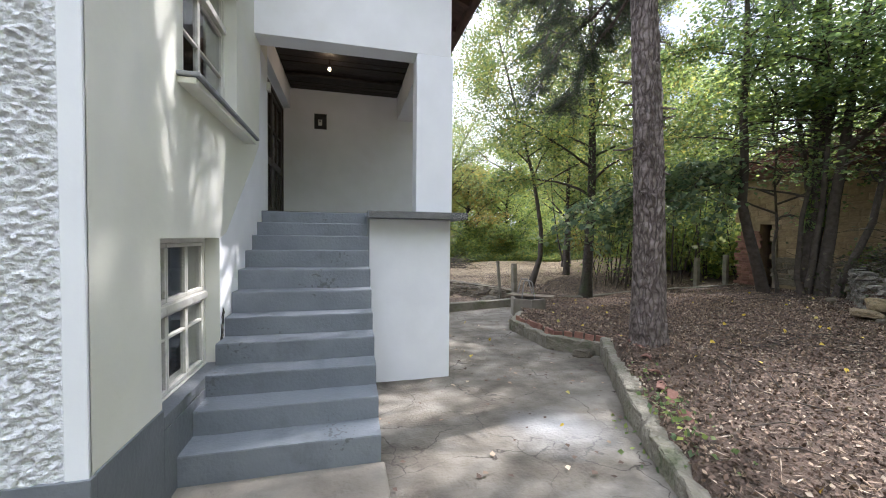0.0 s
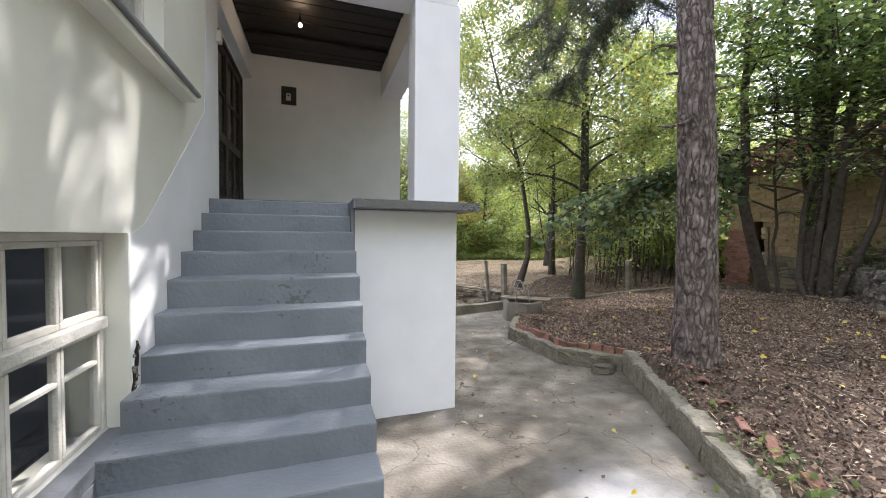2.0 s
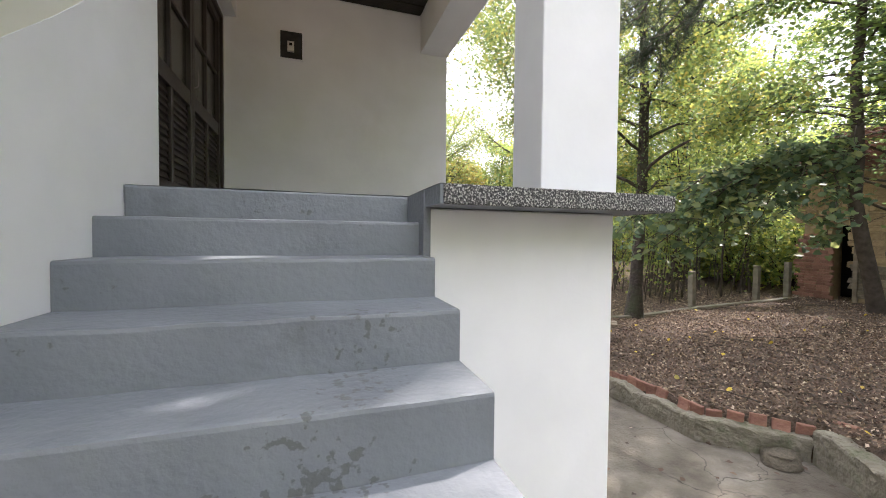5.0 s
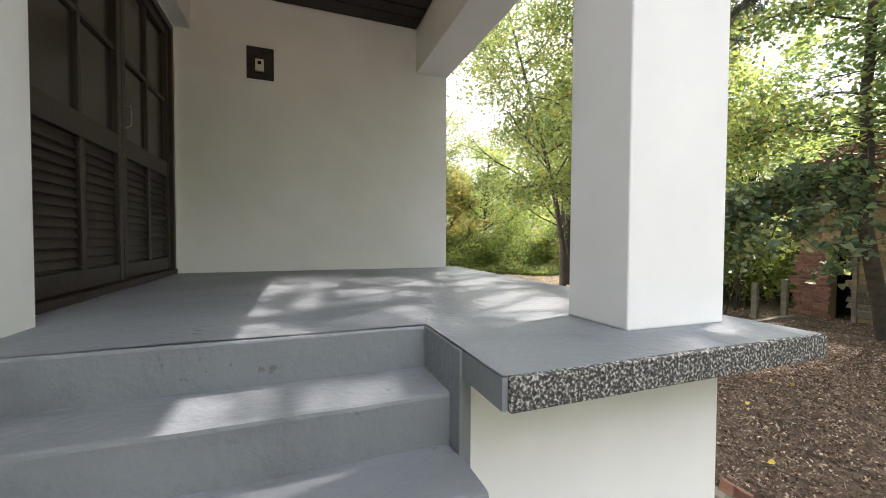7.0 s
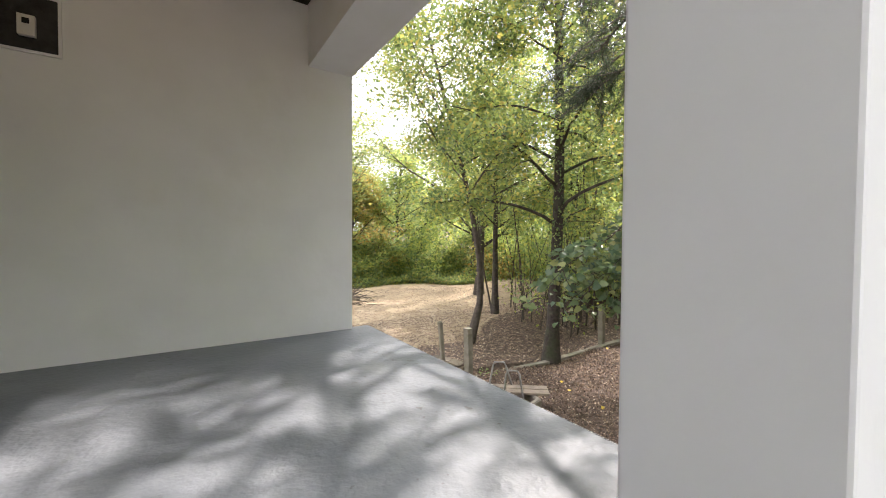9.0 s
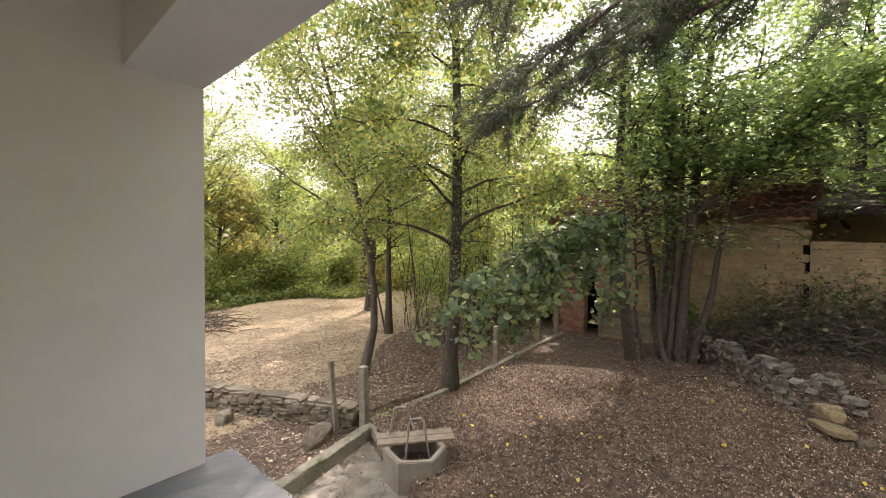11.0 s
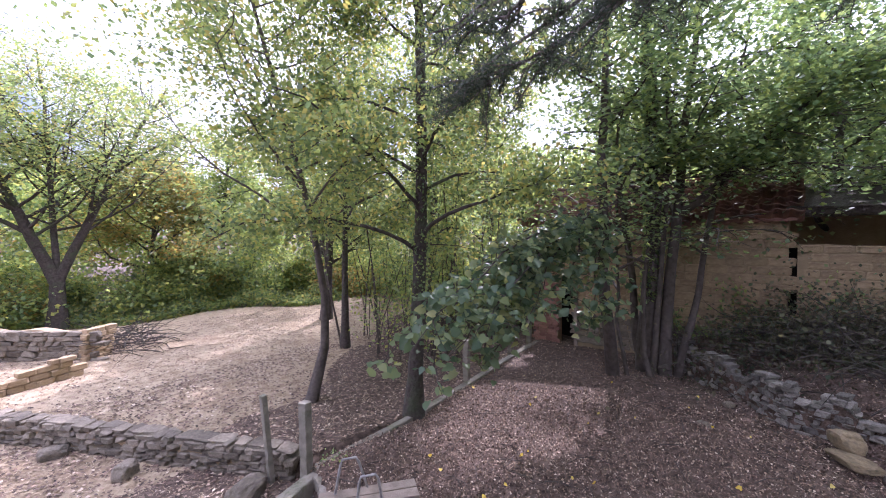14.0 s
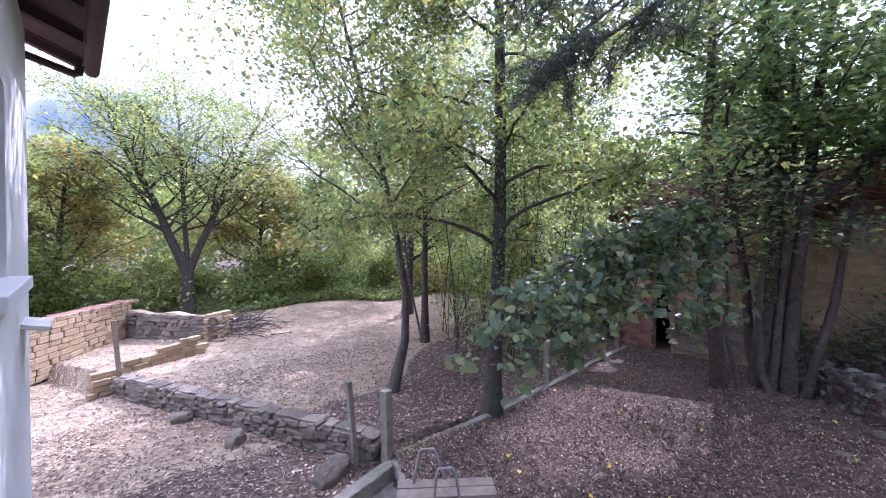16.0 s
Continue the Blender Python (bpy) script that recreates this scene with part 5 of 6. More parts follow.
tree("field_tree", "slim straight tree behind the leaning one", R(42), (9.7, 15.7, -0.02), 9.5, 0.12, (0.1, 0.2), 16, 0.3, 2.6, 16000, 0.09, BARK, LEAF_LINDEN)
tree("walnut_tree", "broad walnut tree with forked ivy-grown trunk", R(43), (5.3, 27.0, -0.1), 10.5, 0.33, limbs=24, start=0.34, spread=4.4, leaves=30000, size=0.115, bark=BARK, leaf=LEAF_LINDEN, up=0.7, fork=0.2, cluster=0.42,
     stems=[(0, 0, 9.5, 0.26, -2.6, 0.4), (0.06, 0, 10.4, 0.22, 3.4, -0.3), (0.02, 0.04, 10.8, 0.15, -0.4, 0.8)])
# the 17 m and 12.5 m trees are added aside to shade stairs and wall
for k, (x, y, h, sp_, lf, lab) in enumerate((
        (1.0, 29.5, 7.5, 3.0, LEAF_YELLOW, "yellowing tree at the field's far edge"), (-1.5, 27.0, 7.0, 3.0, LEAF_BUSH, "green tree behind the ruined walls"), (9.0, 29.0, 7.0, 3.2, LEAF_YELLOW, "yellowing tree at the field's far edge"),
        (12.5, 29.5, 9.5, 3.6, LEAF_BUSH, "green tree at the field's far edge"), (16.0, 25.0, 11.0, 4.0, LEAF_BUSH, "light green tree at the field's far edge"), (12.0, 19.5, 10.0, 3.0, LEAF_LINDEN, "light green tree on the field"),
        (14.5, 16.0, 11.0, 3.4, LEAF_LINDEN, "light green tree behind the thicket"), (18.0, 15.0, 10.0, 3.6, LEAF_BUSH, "tree behind the hut"), (19.5, 9.0, 8.5, 3.2, LEAF_BUSH, "tree behind the hut"),
        (18.5, 2.5, 8.5, 3.4, LEAF_DARK, "dark green tree behind the shed"), (14.5, -2.0, 9.0, 3.6, LEAF_DARK, "dark green tree beside the shed"), (20.5, 19.5, 12.0, 4.2, LEAF_BUSH, "tree in the far woods"), (15.6, 3.8, 9.5, 4.2, LEAF_DARK, "dark green tree over the ruined shed"), (10.2, 2.8, 17.0, 4.7, LEAF_DARK, "tall dark green tree beyond the yard"), (7.0, -2.5, 12.5, 4.7, LEAF_DARK, "tall dark green tree beyond the yard"), (13.4, -0.6, 9.0, 3.2, LEAF_DARK, "dark green tree beside the brushwood"))):
    tree("edge_tree", lab, R(60 + k), (x, y, gz(x, y)), h, 0.14 + h * 0.006, (0.3, -0.2), 20, 0.5 if h > 16 else 0.22, sp_, 32000 if h > 12.2 and y < 3 else 24000 if y < 1 else 12500, 0.15, BARK, lf, group="trees round the field")


def bush(name, label, rng, x, y, w, h, n, size, leaf, stems=9):
    ob = empty(name, x, y, gz(x, y))
    tagged(ob, label, "shrub", "shrubs round the field")
    polys, tips = [], []
    for k in range(stems):
        a = rng.uniform(0, 6.28)
        r_ = w * rng.uniform(0.2, 1.0)
        pts, _ = bent(rng, (rng.normal() * 0.15, rng.normal() * 0.15, -0.1), (np.cos(a) * r_ / h, np.sin(a) * r_ / h, 1.0), h * rng.uniform(0.6, 1.1), 7, 0.13, -0.06)
        polys.append((pts, np.linspace(0.03, 0.006, 8)))
        for s in range(6):
            g = rng.uniform(0.2, 1)
            pp = np.array([np.interp(g, np.linspace(0, 1, 8), pts[:, c]) for c in range(3)])
            t2, _ = bent(rng, pp, (rng.normal(), rng.normal(), rng.normal() * 0.4), w * 0.5, 3, 0.25, -0.1)
            polys.append((t2, np.linspace(0.010, 0.004, 4)))
            tips.extend(t2)
    v, f = tubes(polys, 5)
    np_mesh("stem", v, f, BARK, ob, smooth=True)
    tips = np.array(tips)
    c = tips[rng.integers(0, len(tips), n)] + rng.normal(size=(n, 3)) * np.array([0.3, 0.3, 0.24]) * w / 1.6
    c[:, 2] = np.abs(c[:, 2])
    v, f = leaf_cloud(rng, c, size, 0.5, 0.2)
    np_mesh("foliage", v, f, leaf, ob)


rb = R(77)
for k in range(30):
    a = -12 + 100 * k / 29 + rb.uniform(-2, 2)
    d = 22.5 + rb.uniform(-1.5, 3) - 8.5 * smooth(35, 75, np.array(a)) 
    x, y = 2 + d * math.sin(radians(a)), 6.5 + d * math.cos(radians(a))
    if 12.4 < x < 18.0 and y < 12.3:
        continue
    bush("shrub", "leafy green shrub at the field's edge" if k % 5 else "yellow-green shrub at the field's edge", R(100 + k), x, y, rb.uniform(1.5, 2.4), rb.uniform(2.0, 4.2), 5200, 0.16, (LEAF_YELLOW, LEAF_BUSH, LEAF_BUSH, LEAF_BUSH, LEAF_BUSH)[k % 5])

# low green growth along the field's far edge
ru = R(87)
a = np.radians(ru.uniform(-14, 40, 20000))
d = 20.3 + np.abs(ru.normal(0, 1.6, 20000)) + 0.8 * np.sin(a * 17)
x, y = 2 + d * np.sin(a), 6.5 + d * np.cos(a)
hgt = 0.25 + 0.9 * np.clip((d - 20.0) / 2.5, 0, 1) * (0.6 + 0.4 * np.sin(a * 41))
c = np.stack([x, y, ground_z(x, y) + hgt * ru.uniform(0, 1, 20000)], 1)
v, f = leaf_cloud(ru, c, 0.15, 0.5, 0.2)
tagged(np_mesh("undergrowth", v, f, LEAF_LINDEN), "low green growth along the field's far edge", "undergrowth", kind="stuff")

# woods beyond the field: past counting
rw = R(88)
vs, fs, base = [], [], 0
cent = []
for k in range(560):
    a = radians(rw.uniform(-25, 128))
    d = rw.uniform(27, 48)
    x, y = 4 + d * math.sin(a), 6 + d * math.cos(a)
    g = gz(x, y)
    h = rw.uniform(2, 11) + 2.5 * smooth(0.6, 1.2, np.array(a))
    n = 380
    p = rw.normal(size=(n, 3))
    p /= np.linalg.norm(p, axis=1)[:, None]
    cent.append(np.array([x, y, g + h * 0.75]) + p * rw.uniform(0.5, 1.0, (n, 1)) * np.array([1.9, 1.9, 1.6]))
# unseen ring of leaves behind, added to cut low light on the risers
for k in range(300):
    a = radians(rw.uniform(118, 325))
    d = rw.uniform(11, 19)
    x, y = 1 + d * math.sin(a), 2 + d * math.cos(a)
    if -9 < x < 3.5 and y > -5:
        continue
    n = 200
    p = rw.normal(size=(n, 3))
    p /= np.linalg.norm(p, axis=1)[:, None]
    cent.append(np.array([x, y, rw.uniform(0.5, 11.5)]) + p * rw.uniform(0.5, 1.0, (n, 1)) * np.array([1.9, 1.9, 1.6]))
v, f = leaf_cloud(rw, np.concatenate(cent), 0.27, 0.4, 0.1)
tagged(np_mesh("woods_and_screen", v, f, LEAF_BUSH), "dense green woods beyond the field and an added leaf screen behind", "woods", kind="stuff")
# thin stems of the thicket beyond the edging
polys = []
for k in range(85):
    x, y = rw.uniform(9.5, 16.5), rw.uniform(12.3, 16.5)
    pts, _ = bent(rw, (x, y, gz(x, y) - 0.1), (rw.normal() * 0.15, rw.normal() * 0.15, 1), rw.uniform(2.5, 6), 6, 0.05, 0)
    r_ = rw.uniform(0.012, 0.04)
    polys.append((pts, np.linspace(r_, r_ * 0.4, 7)))
v, f = tubes(polys, 5)
tagged(np_mesh("thicket_stems", v, f, GREYBARK, smooth=True), "thicket of thin grey saplings", "thicket", kind="stuff")
c = np.concatenate([p[0][2:] for p in polys])
c = c[rw.integers(0, len(c), 12000)] + rw.normal(size=(12000, 3)) * 0.35
v, f = leaf_cloud(rw, c, 0.10, 0.5, 0.2)
tagged(np_mesh("thicket_leaves", v, f, LEAF_BUSH), "light green leaves of the sapling thicket", "thicket", kind="stuff")

# ---- stone walls, hut and ruins ----
rs_ = random.Random(17)


def stone_meshes(material, n=9, rough=0.24, name="stone"):
    out = []
    for k in range(n):
        bm = bmesh.new()
        bmesh.ops.create_cube(bm, size=1)
        bmesh.ops.bevel(bm, geom=list(bm.edges), offset=0.12, segments=1, affect="EDGES")
        for v in bm.verts:
            v.co += noise.noise_vector(v.co * 1.6 + Vector((k * 7.3, 0, 0))) * rough
        bmesh.ops.triangulate(bm, faces=list(bm.faces))
        me = bpy.data.meshes.new(name)
        bm.to_mesh(me)
        bm.free()
        me.materials.append(material)
        out.append(me)
    return out


STONES = stone_meshes(STONE)
PALES = stone_meshes(PALESTONE)
MUDS = stone_meshes(SANDBRICK, 6, 0.05)
REDS = stone_meshes(REDBRICK, 4, 0.04)


def masonry(ob, name, meshes, p0, p1, z0f, z1f, lw, lh, depth, limit=300, hole=None, jit=0.02):
    """Courses of single stones as parts of ob, from p0 to p1; z0f and z1f give foot and top along it (0 to 1)."""
    L = math.hypot(p1[0] - p0[0], p1[1] - p0[1])
    ux, uy = (p1[0] - p0[0]) / L, (p1[1] - p0[1]) / L
    ang = math.degrees(math.atan2(uy, ux))
    inv = ob.matrix_world.inverted()
    count = 0
    z = min(z0f(0), z0f(1))
    zt = max(z1f(s / 10) for s in range(11))
    while z < zt and count < limit:
        h = lh * rs_.uniform(0.75, 1.25)
        s = -rs_.uniform(0, lw * 0.6)
        while s < L and count < limit:
            w = lw * rs_.uniform(0.55, 1.45)
            m_ = min(1, max(0, (s + w / 2) / L))
            if z >= z0f(m_) - h * 0.9 and z + h * 0.6 <= z1f(m_) and not (hole and hole(s + w / 2, z + h / 2)):
                o = new(name, rs_.choice(meshes))
                o.parent = ob
                o.matrix_parent_inverse = inv
                o.matrix_world = pose(p0[0] + ux * (s + w / 2) - uy * rs_.uniform(-jit, jit), p0[1] + uy * (s + w / 2) + ux * rs_.uniform(-jit, jit), z + h / 2, rs_.uniform(-3, 3), rs_.uniform(-3, 3), ang + rs_.uniform(-4, 4)) @ Matrix.Diagonal((w * 0.95, depth, h * 0.95, 1))
                count += 1
            s += w
        z += h


def core(name, ob, p0, p1, z0f, z1f, th, material, n=14, off=0.0, label=""):
    """The mortar body behind the stones."""
    L = math.hypot(p1[0] - p0[0], p1[1] - p0[1])
    nx_, ny_ = -(p1[1] - p0[1]) / L, (p1[0] - p0[0]) / L
    bm = bmesh.new()
    prev = None
    for i in range(n + 1):
        s = i / n
        x, y = p0[0] + (p1[0] - p0[0]) * s + nx_ * off, p0[1] + (p1[1] - p0[1]) * s + ny_ * off
        ring = [bm.verts.new((x + nx_ * d, y + ny_ * d, zz)) for d, zz in ((-th / 2, z0f(s) - 0.3), (-th / 2, z1f(s) - 0.03), (th / 2, z1f(s) - 0.03), (th / 2, z0f(s) - 0.3))]
        if prev:
            for k in range(4):
                bm.faces.new((prev[k], prev[(k + 1) % 4], ring[(k + 1) % 4], ring[k]))
        else:
            bm.faces.new(ring)
        prev = ring
    bm.faces.new(prev)
    o = part(name, bm, material, ob, label)
    o.matrix_parent_inverse = ob.matrix_world.inverted()
    return o


# retaining wall of the field
rt = empty("retaining_wall", 3.4, 16.4, -0.5)
tagged(rt, "low dry-stone retaining wall with flat capstones", "wall", kind="structure")
for k, (a, b) in enumerate(zip(RETAIN, RETAIN[1:])):
    core("core", rt, a, b, lambda s: -0.6, lambda s: -0.18, 0.22, MORTAR)
    masonry(rt, "stone", STONES, a, b, lambda s: -0.6, lambda s: -0.12, 0.20, 0.10, 0.34, 200 if k == 0 else 90, None, 0.035)
    masonry(rt, "capstone", STONES, a, b, lambda s: -0.13, lambda s: -0.05, 0.24, 0.05, 0.27, 70, None, 0.06)
# rubble bank at the hut's foot
rub = empty("rubble_wall", 10.6, 5.7, 0.4)
tagged(rub, "tumbled grey rubble wall holding a bank of earth", "wall", kind="structure")
RUB = [(12.7, 6.95), (11.1, 6.15), (9.9, 5.3), (9.5, 4.45)]
for k, (a, b) in enumerate(zip(RUB, RUB[1:])):
    core("core", rub, a, b, lambda s: 0.2, lambda s, k=k: 0.80 + 0.10 * math.sin(s * 9 + k), 0.2, SOIL)
    masonry(rub, "stone", PALES, a, b, lambda s: 0.15, lambda s, k=k: 0.90 + 0.14 * math.sin(s * 9 + k), 0.15, 0.085, 0.22, 190, None, 0.04)


def rock(label, x, y, z, sx, sy, sz, rz, seed, material):
    bm = bmesh.new()
    bmesh.ops.create_icosphere(bm, subdivisions=3, radius=1.0)
    for v in bm.verts:
        d = v.co.copy()
        v.co = Vector([math.copysign(abs(c) ** 0.7, c) for c in d]) * (1 + 0.28 * noise.noise(d * 1.3 + Vector((seed, 0, 0))) + 0.07 * noise.noise(d * 4 + Vector((0, seed, 0))))
    o = part("rock", bm, material)
    o.matrix_world = pose(x, y, z, rs_.uniform(-8, 8), rs_.uniform(-8, 8), rz) @ Matrix.Diagonal((sx, sy, sz, 1))
    return tagged(o, label, "rock", "loose rocks")


rock("large flat yellowish rock leaning on the rubble", 8.85, 4.75, 0.37, 0.28, 0.2, 0.07, 35, 1.0, YELLOWROCK)
rock("large yellowish rock on the rubble bank", 9.2, 4.75, 0.5, 0.22, 0.18, 0.14, 10, 2.0, YELLOWROCK)
rock("grey rock lying in dead leaves", 9.4, 6.4, 0.19, 0.15, 0.10, 0.05, 60, 3.0, STONE)
rock("grey mossy rock near the thin stake", 4.55, 12.0, -0.48, 0.34, 0.2, 0.17, 20, 4.0, STONE)
rock("grey rock fallen from the stone wall", 3.75, 14.2, -0.5, 0.2, 0.15, 0.15, 40, 5.0, STONE)
rock("grey rock fallen from the stone wall", 3.2, 15.9, -0.5, 0.16, 0.2, 0.12, 70, 6.0, STONE)
for k in range(8):
    x, y = rs_.uniform(8.6, 12.2), rs_.uniform(3.2, 6.6)
    rock("grey loose rubble stone on the bank", x, y, gz(x, y) + 0.04, rs_.uniform(0.07, 0.14), rs_.uniform(0.06, 0.12), rs_.uniform(0.05, 0.09), rs_.uniform(0, 180), 10.0 + k, STONE)

# hut of mud brick
HA, HB = (13.15, 4.95), (14.0, 11.12)
HL = math.hypot(HB[0] - HA[0], HB[1] - HA[1])
hut = empty("hut", 13.6, 8.2, 0.3)
tagged(hut, "old yellow mud-brick hut with a sagging tiled roof", "hut")
hux, huy = (HB[0] - HA[0]) / HL, (HB[1] - HA[1]) / HL


def hp(s, d=0.0):
    """A place s along the hut's front and d behind it."""
    return (HA[0] + hux * s + huy * d, HA[1] + huy * s - hux * d)


for a, b, z0, z1 in ((0, 4.85, -0.2, 3.85), (5.5, HL, -0.2, 3.85)):
    core("wall", hut, hp(a, 0.2), hp(b, 0.2), lambda s: z0, lambda s: z1, 0.3, MORTAR, 4)
core("wall", hut, hp(4.85, 0.2), hp(5.5, 0.2), lambda s: 2.5, lambda s: 3.85, 0.3, MORTAR, 2)
core("wall", hut, hp(0.1, 0.2), hp(0.1, 4.5), lambda s: -0.2, lambda s: 3.85 + 1.3 * (1 - abs(s - 0.5) * 2), 0.3, MORTAR, 8)
core("wall", hut, hp(HL - 0.1, 0.2), hp(HL - 0.1, 4.5), lambda s: -0.2, lambda s: 3.85 + 1.3 * (1 - abs(s - 0.5) * 2), 0.3, MORTAR, 8)
core("dark_inside", hut, hp(4.3, 1.2), hp(6.1, 1.2), lambda s: -0.2, lambda s: 3.0, 0.1, BLACK, 2)
masonry(hut, "stone", STONES, hp(0, 0.06), hp(4.8, 0.06), lambda s: 0.2, lambda s: 1.05, 0.36, 0.19, 0.1, 80)
masonry(hut, "mud_brick", MUDS, hp(0, 0.06), hp(4.83, 0.06), lambda s: 1.0, lambda s: 3.82, 0.40, 0.19, 0.06, 220, None, 0.008)
masonry(hut, "red_brick", REDS, hp(5.55, 0.055), hp(HL, 0.055), lambda s: -0.1, lambda s: 2.3, 0.24, 0.09, 0.07, 90, None, 0.006)
masonry(hut, "mud_brick", MUDS, hp(4.85, 0.06), hp(HL, 0.06), lambda s: 2.3, lambda s: 3.82, 0.40, 0.19, 0.06, 60, None, 0.008)
o = box("door_post", -0.05, 0.05, -0.05, 0.05, -0.2, 2.0, OLDWOOD, hut, 0.006, "grey wooden door post", m=Matrix.Translation((*hp(4.88, 0.02), 0)))
o.matrix_parent_inverse = hut.matrix_world.inverted()
tile_me = []
for k in range(3):
    bm = bmesh.new()
    prev = None
    for i in range(7):
        t = i / 6
        a = bm.verts.new((-0.15 + 0.30 * t, -0.25, 0.035 * math.sin(t * math.pi * 2) + 0.02 * k * t))
        b = bm.verts.new((-0.15 + 0.30 * t, 0.25, 0.035 * math.sin(t * math.pi * 2)))
        if prev:
            bm.faces.new((prev[0], a, b, prev[1]))
        prev = (a, b)
    r = bmesh.ops.extrude_face_region(bm, geom=list(bm.faces))
    bmesh.ops.translate(bm, vec=(0, 0, -0.02), verts=[v for v in r["geom"] if isinstance(v, bmesh.types.BMVert)])
    me = bpy.data.meshes.new("roof_tile")
    bm.to_mesh(me)
    bm.free()
    me.materials.append(ROOFTILE)
    tile_me.append(me)
hang = math.degrees(math.atan2(huy, hux))
for r_ in range(10):
    for c_ in range(27):
        if rs_.random() < 0.04:
            continue
        s = -0.15 + c_ * 0.26 + rs_.uniform(-0.02, 0.02)
        d = -0.2 + r_ * 0.27
        sag = -0.10 * math.sin(s / HL * math.pi) - 0.05 * noise.noise((s * 0.8, d, 2.0))
        x, y = hp(s, d)
        o = new("roof_tile", rs_.choice(tile_me))
        o.parent = hut
        o.matrix_parent_inverse = hut.matrix_world.inverted()
        o.matrix_world = Matrix.Translation((x, y, 3.92 + (d + 0.2) * 0.52 + sag + rs_.uniform(-0.01, 0.02))) @ Matrix.Rotation(radians(hang + 180), 4, "Z") @ Matrix.Rotation(radians(-27 + rs_.uniform(-3, 3)), 4, "X") @ Matrix.Rotation(radians(rs_.uniform(-5, 5)), 4, "Z")
bm = bmesh.new()
cs = [(*hp(-0.2, -0.15), 3.84), (*hp(HL + 0.2, -0.15), 3.84), (*hp(HL + 0.2, 2.4), 5.16), (*hp(-0.2, 2.4), 5.16), (*hp(HL + 0.2, 4.8), 3.9), (*hp(-0.2, 4.8), 3.9)]
vv = [bm.verts.new(p) for p in cs]
bm.faces.new((vv[0], vv[1], vv[2], vv[3]))
bm.faces.new((vv[3], vv[2], vv[4], vv[5]))
r = bmesh.ops.extrude_face_region(bm, geom=list(bm.faces))
bmesh.ops.translate(bm, vec=(0, 0, -0.06), verts=[v for v in r["geom"] if isinstance(v, bmesh.types.BMVert)])
o = part("roof_deck", bm, ROOFTILE, hut, "brown sagging roof deck")
o.matrix_parent_inverse = hut.matrix_world.inverted()
# roofless shed wall that goes on from the hut
shed = empty("shed", 12.8, 3, 0.5)
tagged(shed, "ruined shed with a broken wall under a dark beam roof", "shed")
SA, SB = hp(-0.2, 0.1), hp(-5.0, 0.0)
core("wall", shed, SB, SA, lambda s: 0.0, lambda s: 3.05 - 0.25 * math.sin(s * 5), 0.3, MORTAR, 12)
masonry(shed, "mud_brick", MUDS, (SB[0] - 0.12, SB[1]), hp(-0.5, -0.02), lambda s: 0.6, lambda s: 2.98 - 0.25 * math.sin(s * 5), 0.42, 0.2, 0.1, 150, None, 0.02)
core("gap_shadow", shed, hp(-0.24, 0.3), hp(0.0, 0.3), lambda s: 0.3, lambda s: 3.2, 0.05, BLACK, 1)
# added slab that keeps the space under the roof dark
core("dark_backing", shed, hp(-2.2, 2.6), hp(0.0, 2.6), lambda s: 0.0, lambda s: 4.3, 0.3, MORTAR, 2)
for s0, s1, d, z in ((-5.2, 0.2, 0.0, 3.95), (-5.2, 0.2, 2.6, 4.6)):
    a, b = hp(s0, d), hp(s1, d)
    v, f = tubes([([(*a, z - 0.15), (*hp((s0 + s1) / 2, d), z), (*b, z)], [0.09, 0.09, 0.09])], 8)
    child_np("roof_beam", v, f, BARK, shed, smooth=True)
for s in (-1.9, -4.6):
    v, f = tubes([([(*hp(s, 0.05), 2.6), (*hp(s, 0.05), 3.9)], [0.10, 0.09])], 8)
    child_np("roof_post", v, f, OLDWOOD, shed, smooth=True)
bm = bmesh.new()
vv = [bm.verts.new(p) for p in ((*hp(-5.2, -0.1), 3.92), (*hp(0.0, -0.1), 4.10), (*hp(0.0, 2.7), 4.9), (*hp(-5.2, 2.7), 4.7))]
bm.faces.new(vv)
r = bmesh.ops.extrude_face_region(bm, geom=list(bm.faces))
bmesh.ops.translate(bm, vec=(0, 0, -0.05), verts=[v for v in r["geom"] if isinstance(v, bmesh.types.BMVert)])
o = part("roof_deck", bm, BARK, shed, "dark broken roof boards")
o.matrix_parent_inverse = shed.matrix_world.inverted()

# ruins beyond the field
rn = empty("ruined_house_wall", 2.0, 22.5, -0.3)
tagged(rn, "ruined pale brick wall with red coping", "wall", "ruined walls", "structure")
W1 = [(-1.6, 17.6), (2.9, 24.0)]
core("core", rn, *W1, lambda s: -0.5, lambda s: 1.02 + 0.03 * math.sin(s * 20), 0.3, MORTAR)
masonry(rn, "stone", MUDS, (W1[0][0] + 0.14, W1[0][1] - 0.1), (W1[1][0] + 0.14, W1[1][1] - 0.1), lambda s: -0.5, lambda s: 1.04, 0.42, 0.15, 0.14, 230, None, 0.02)
masonry(rn, "coping_tile", REDS, W1[0], W1[1], lambda s: 1.02, lambda s: 1.09, 0.4, 0.06, 0.46, 26)
rn = empty("ruined_house_wall", 4.0, 22.2, -0.3)
tagged(rn, "low ruined stone wall ending in a squared pier", "wall", "ruined walls", "structure")
W2 = [(2.9, 24.0), (5.0, 20.9)]
core("core", rn, *W2, lambda s: -0.4, lambda s: 0.72 + 0.05 * math.sin(s * 14), 0.32, MORTAR)
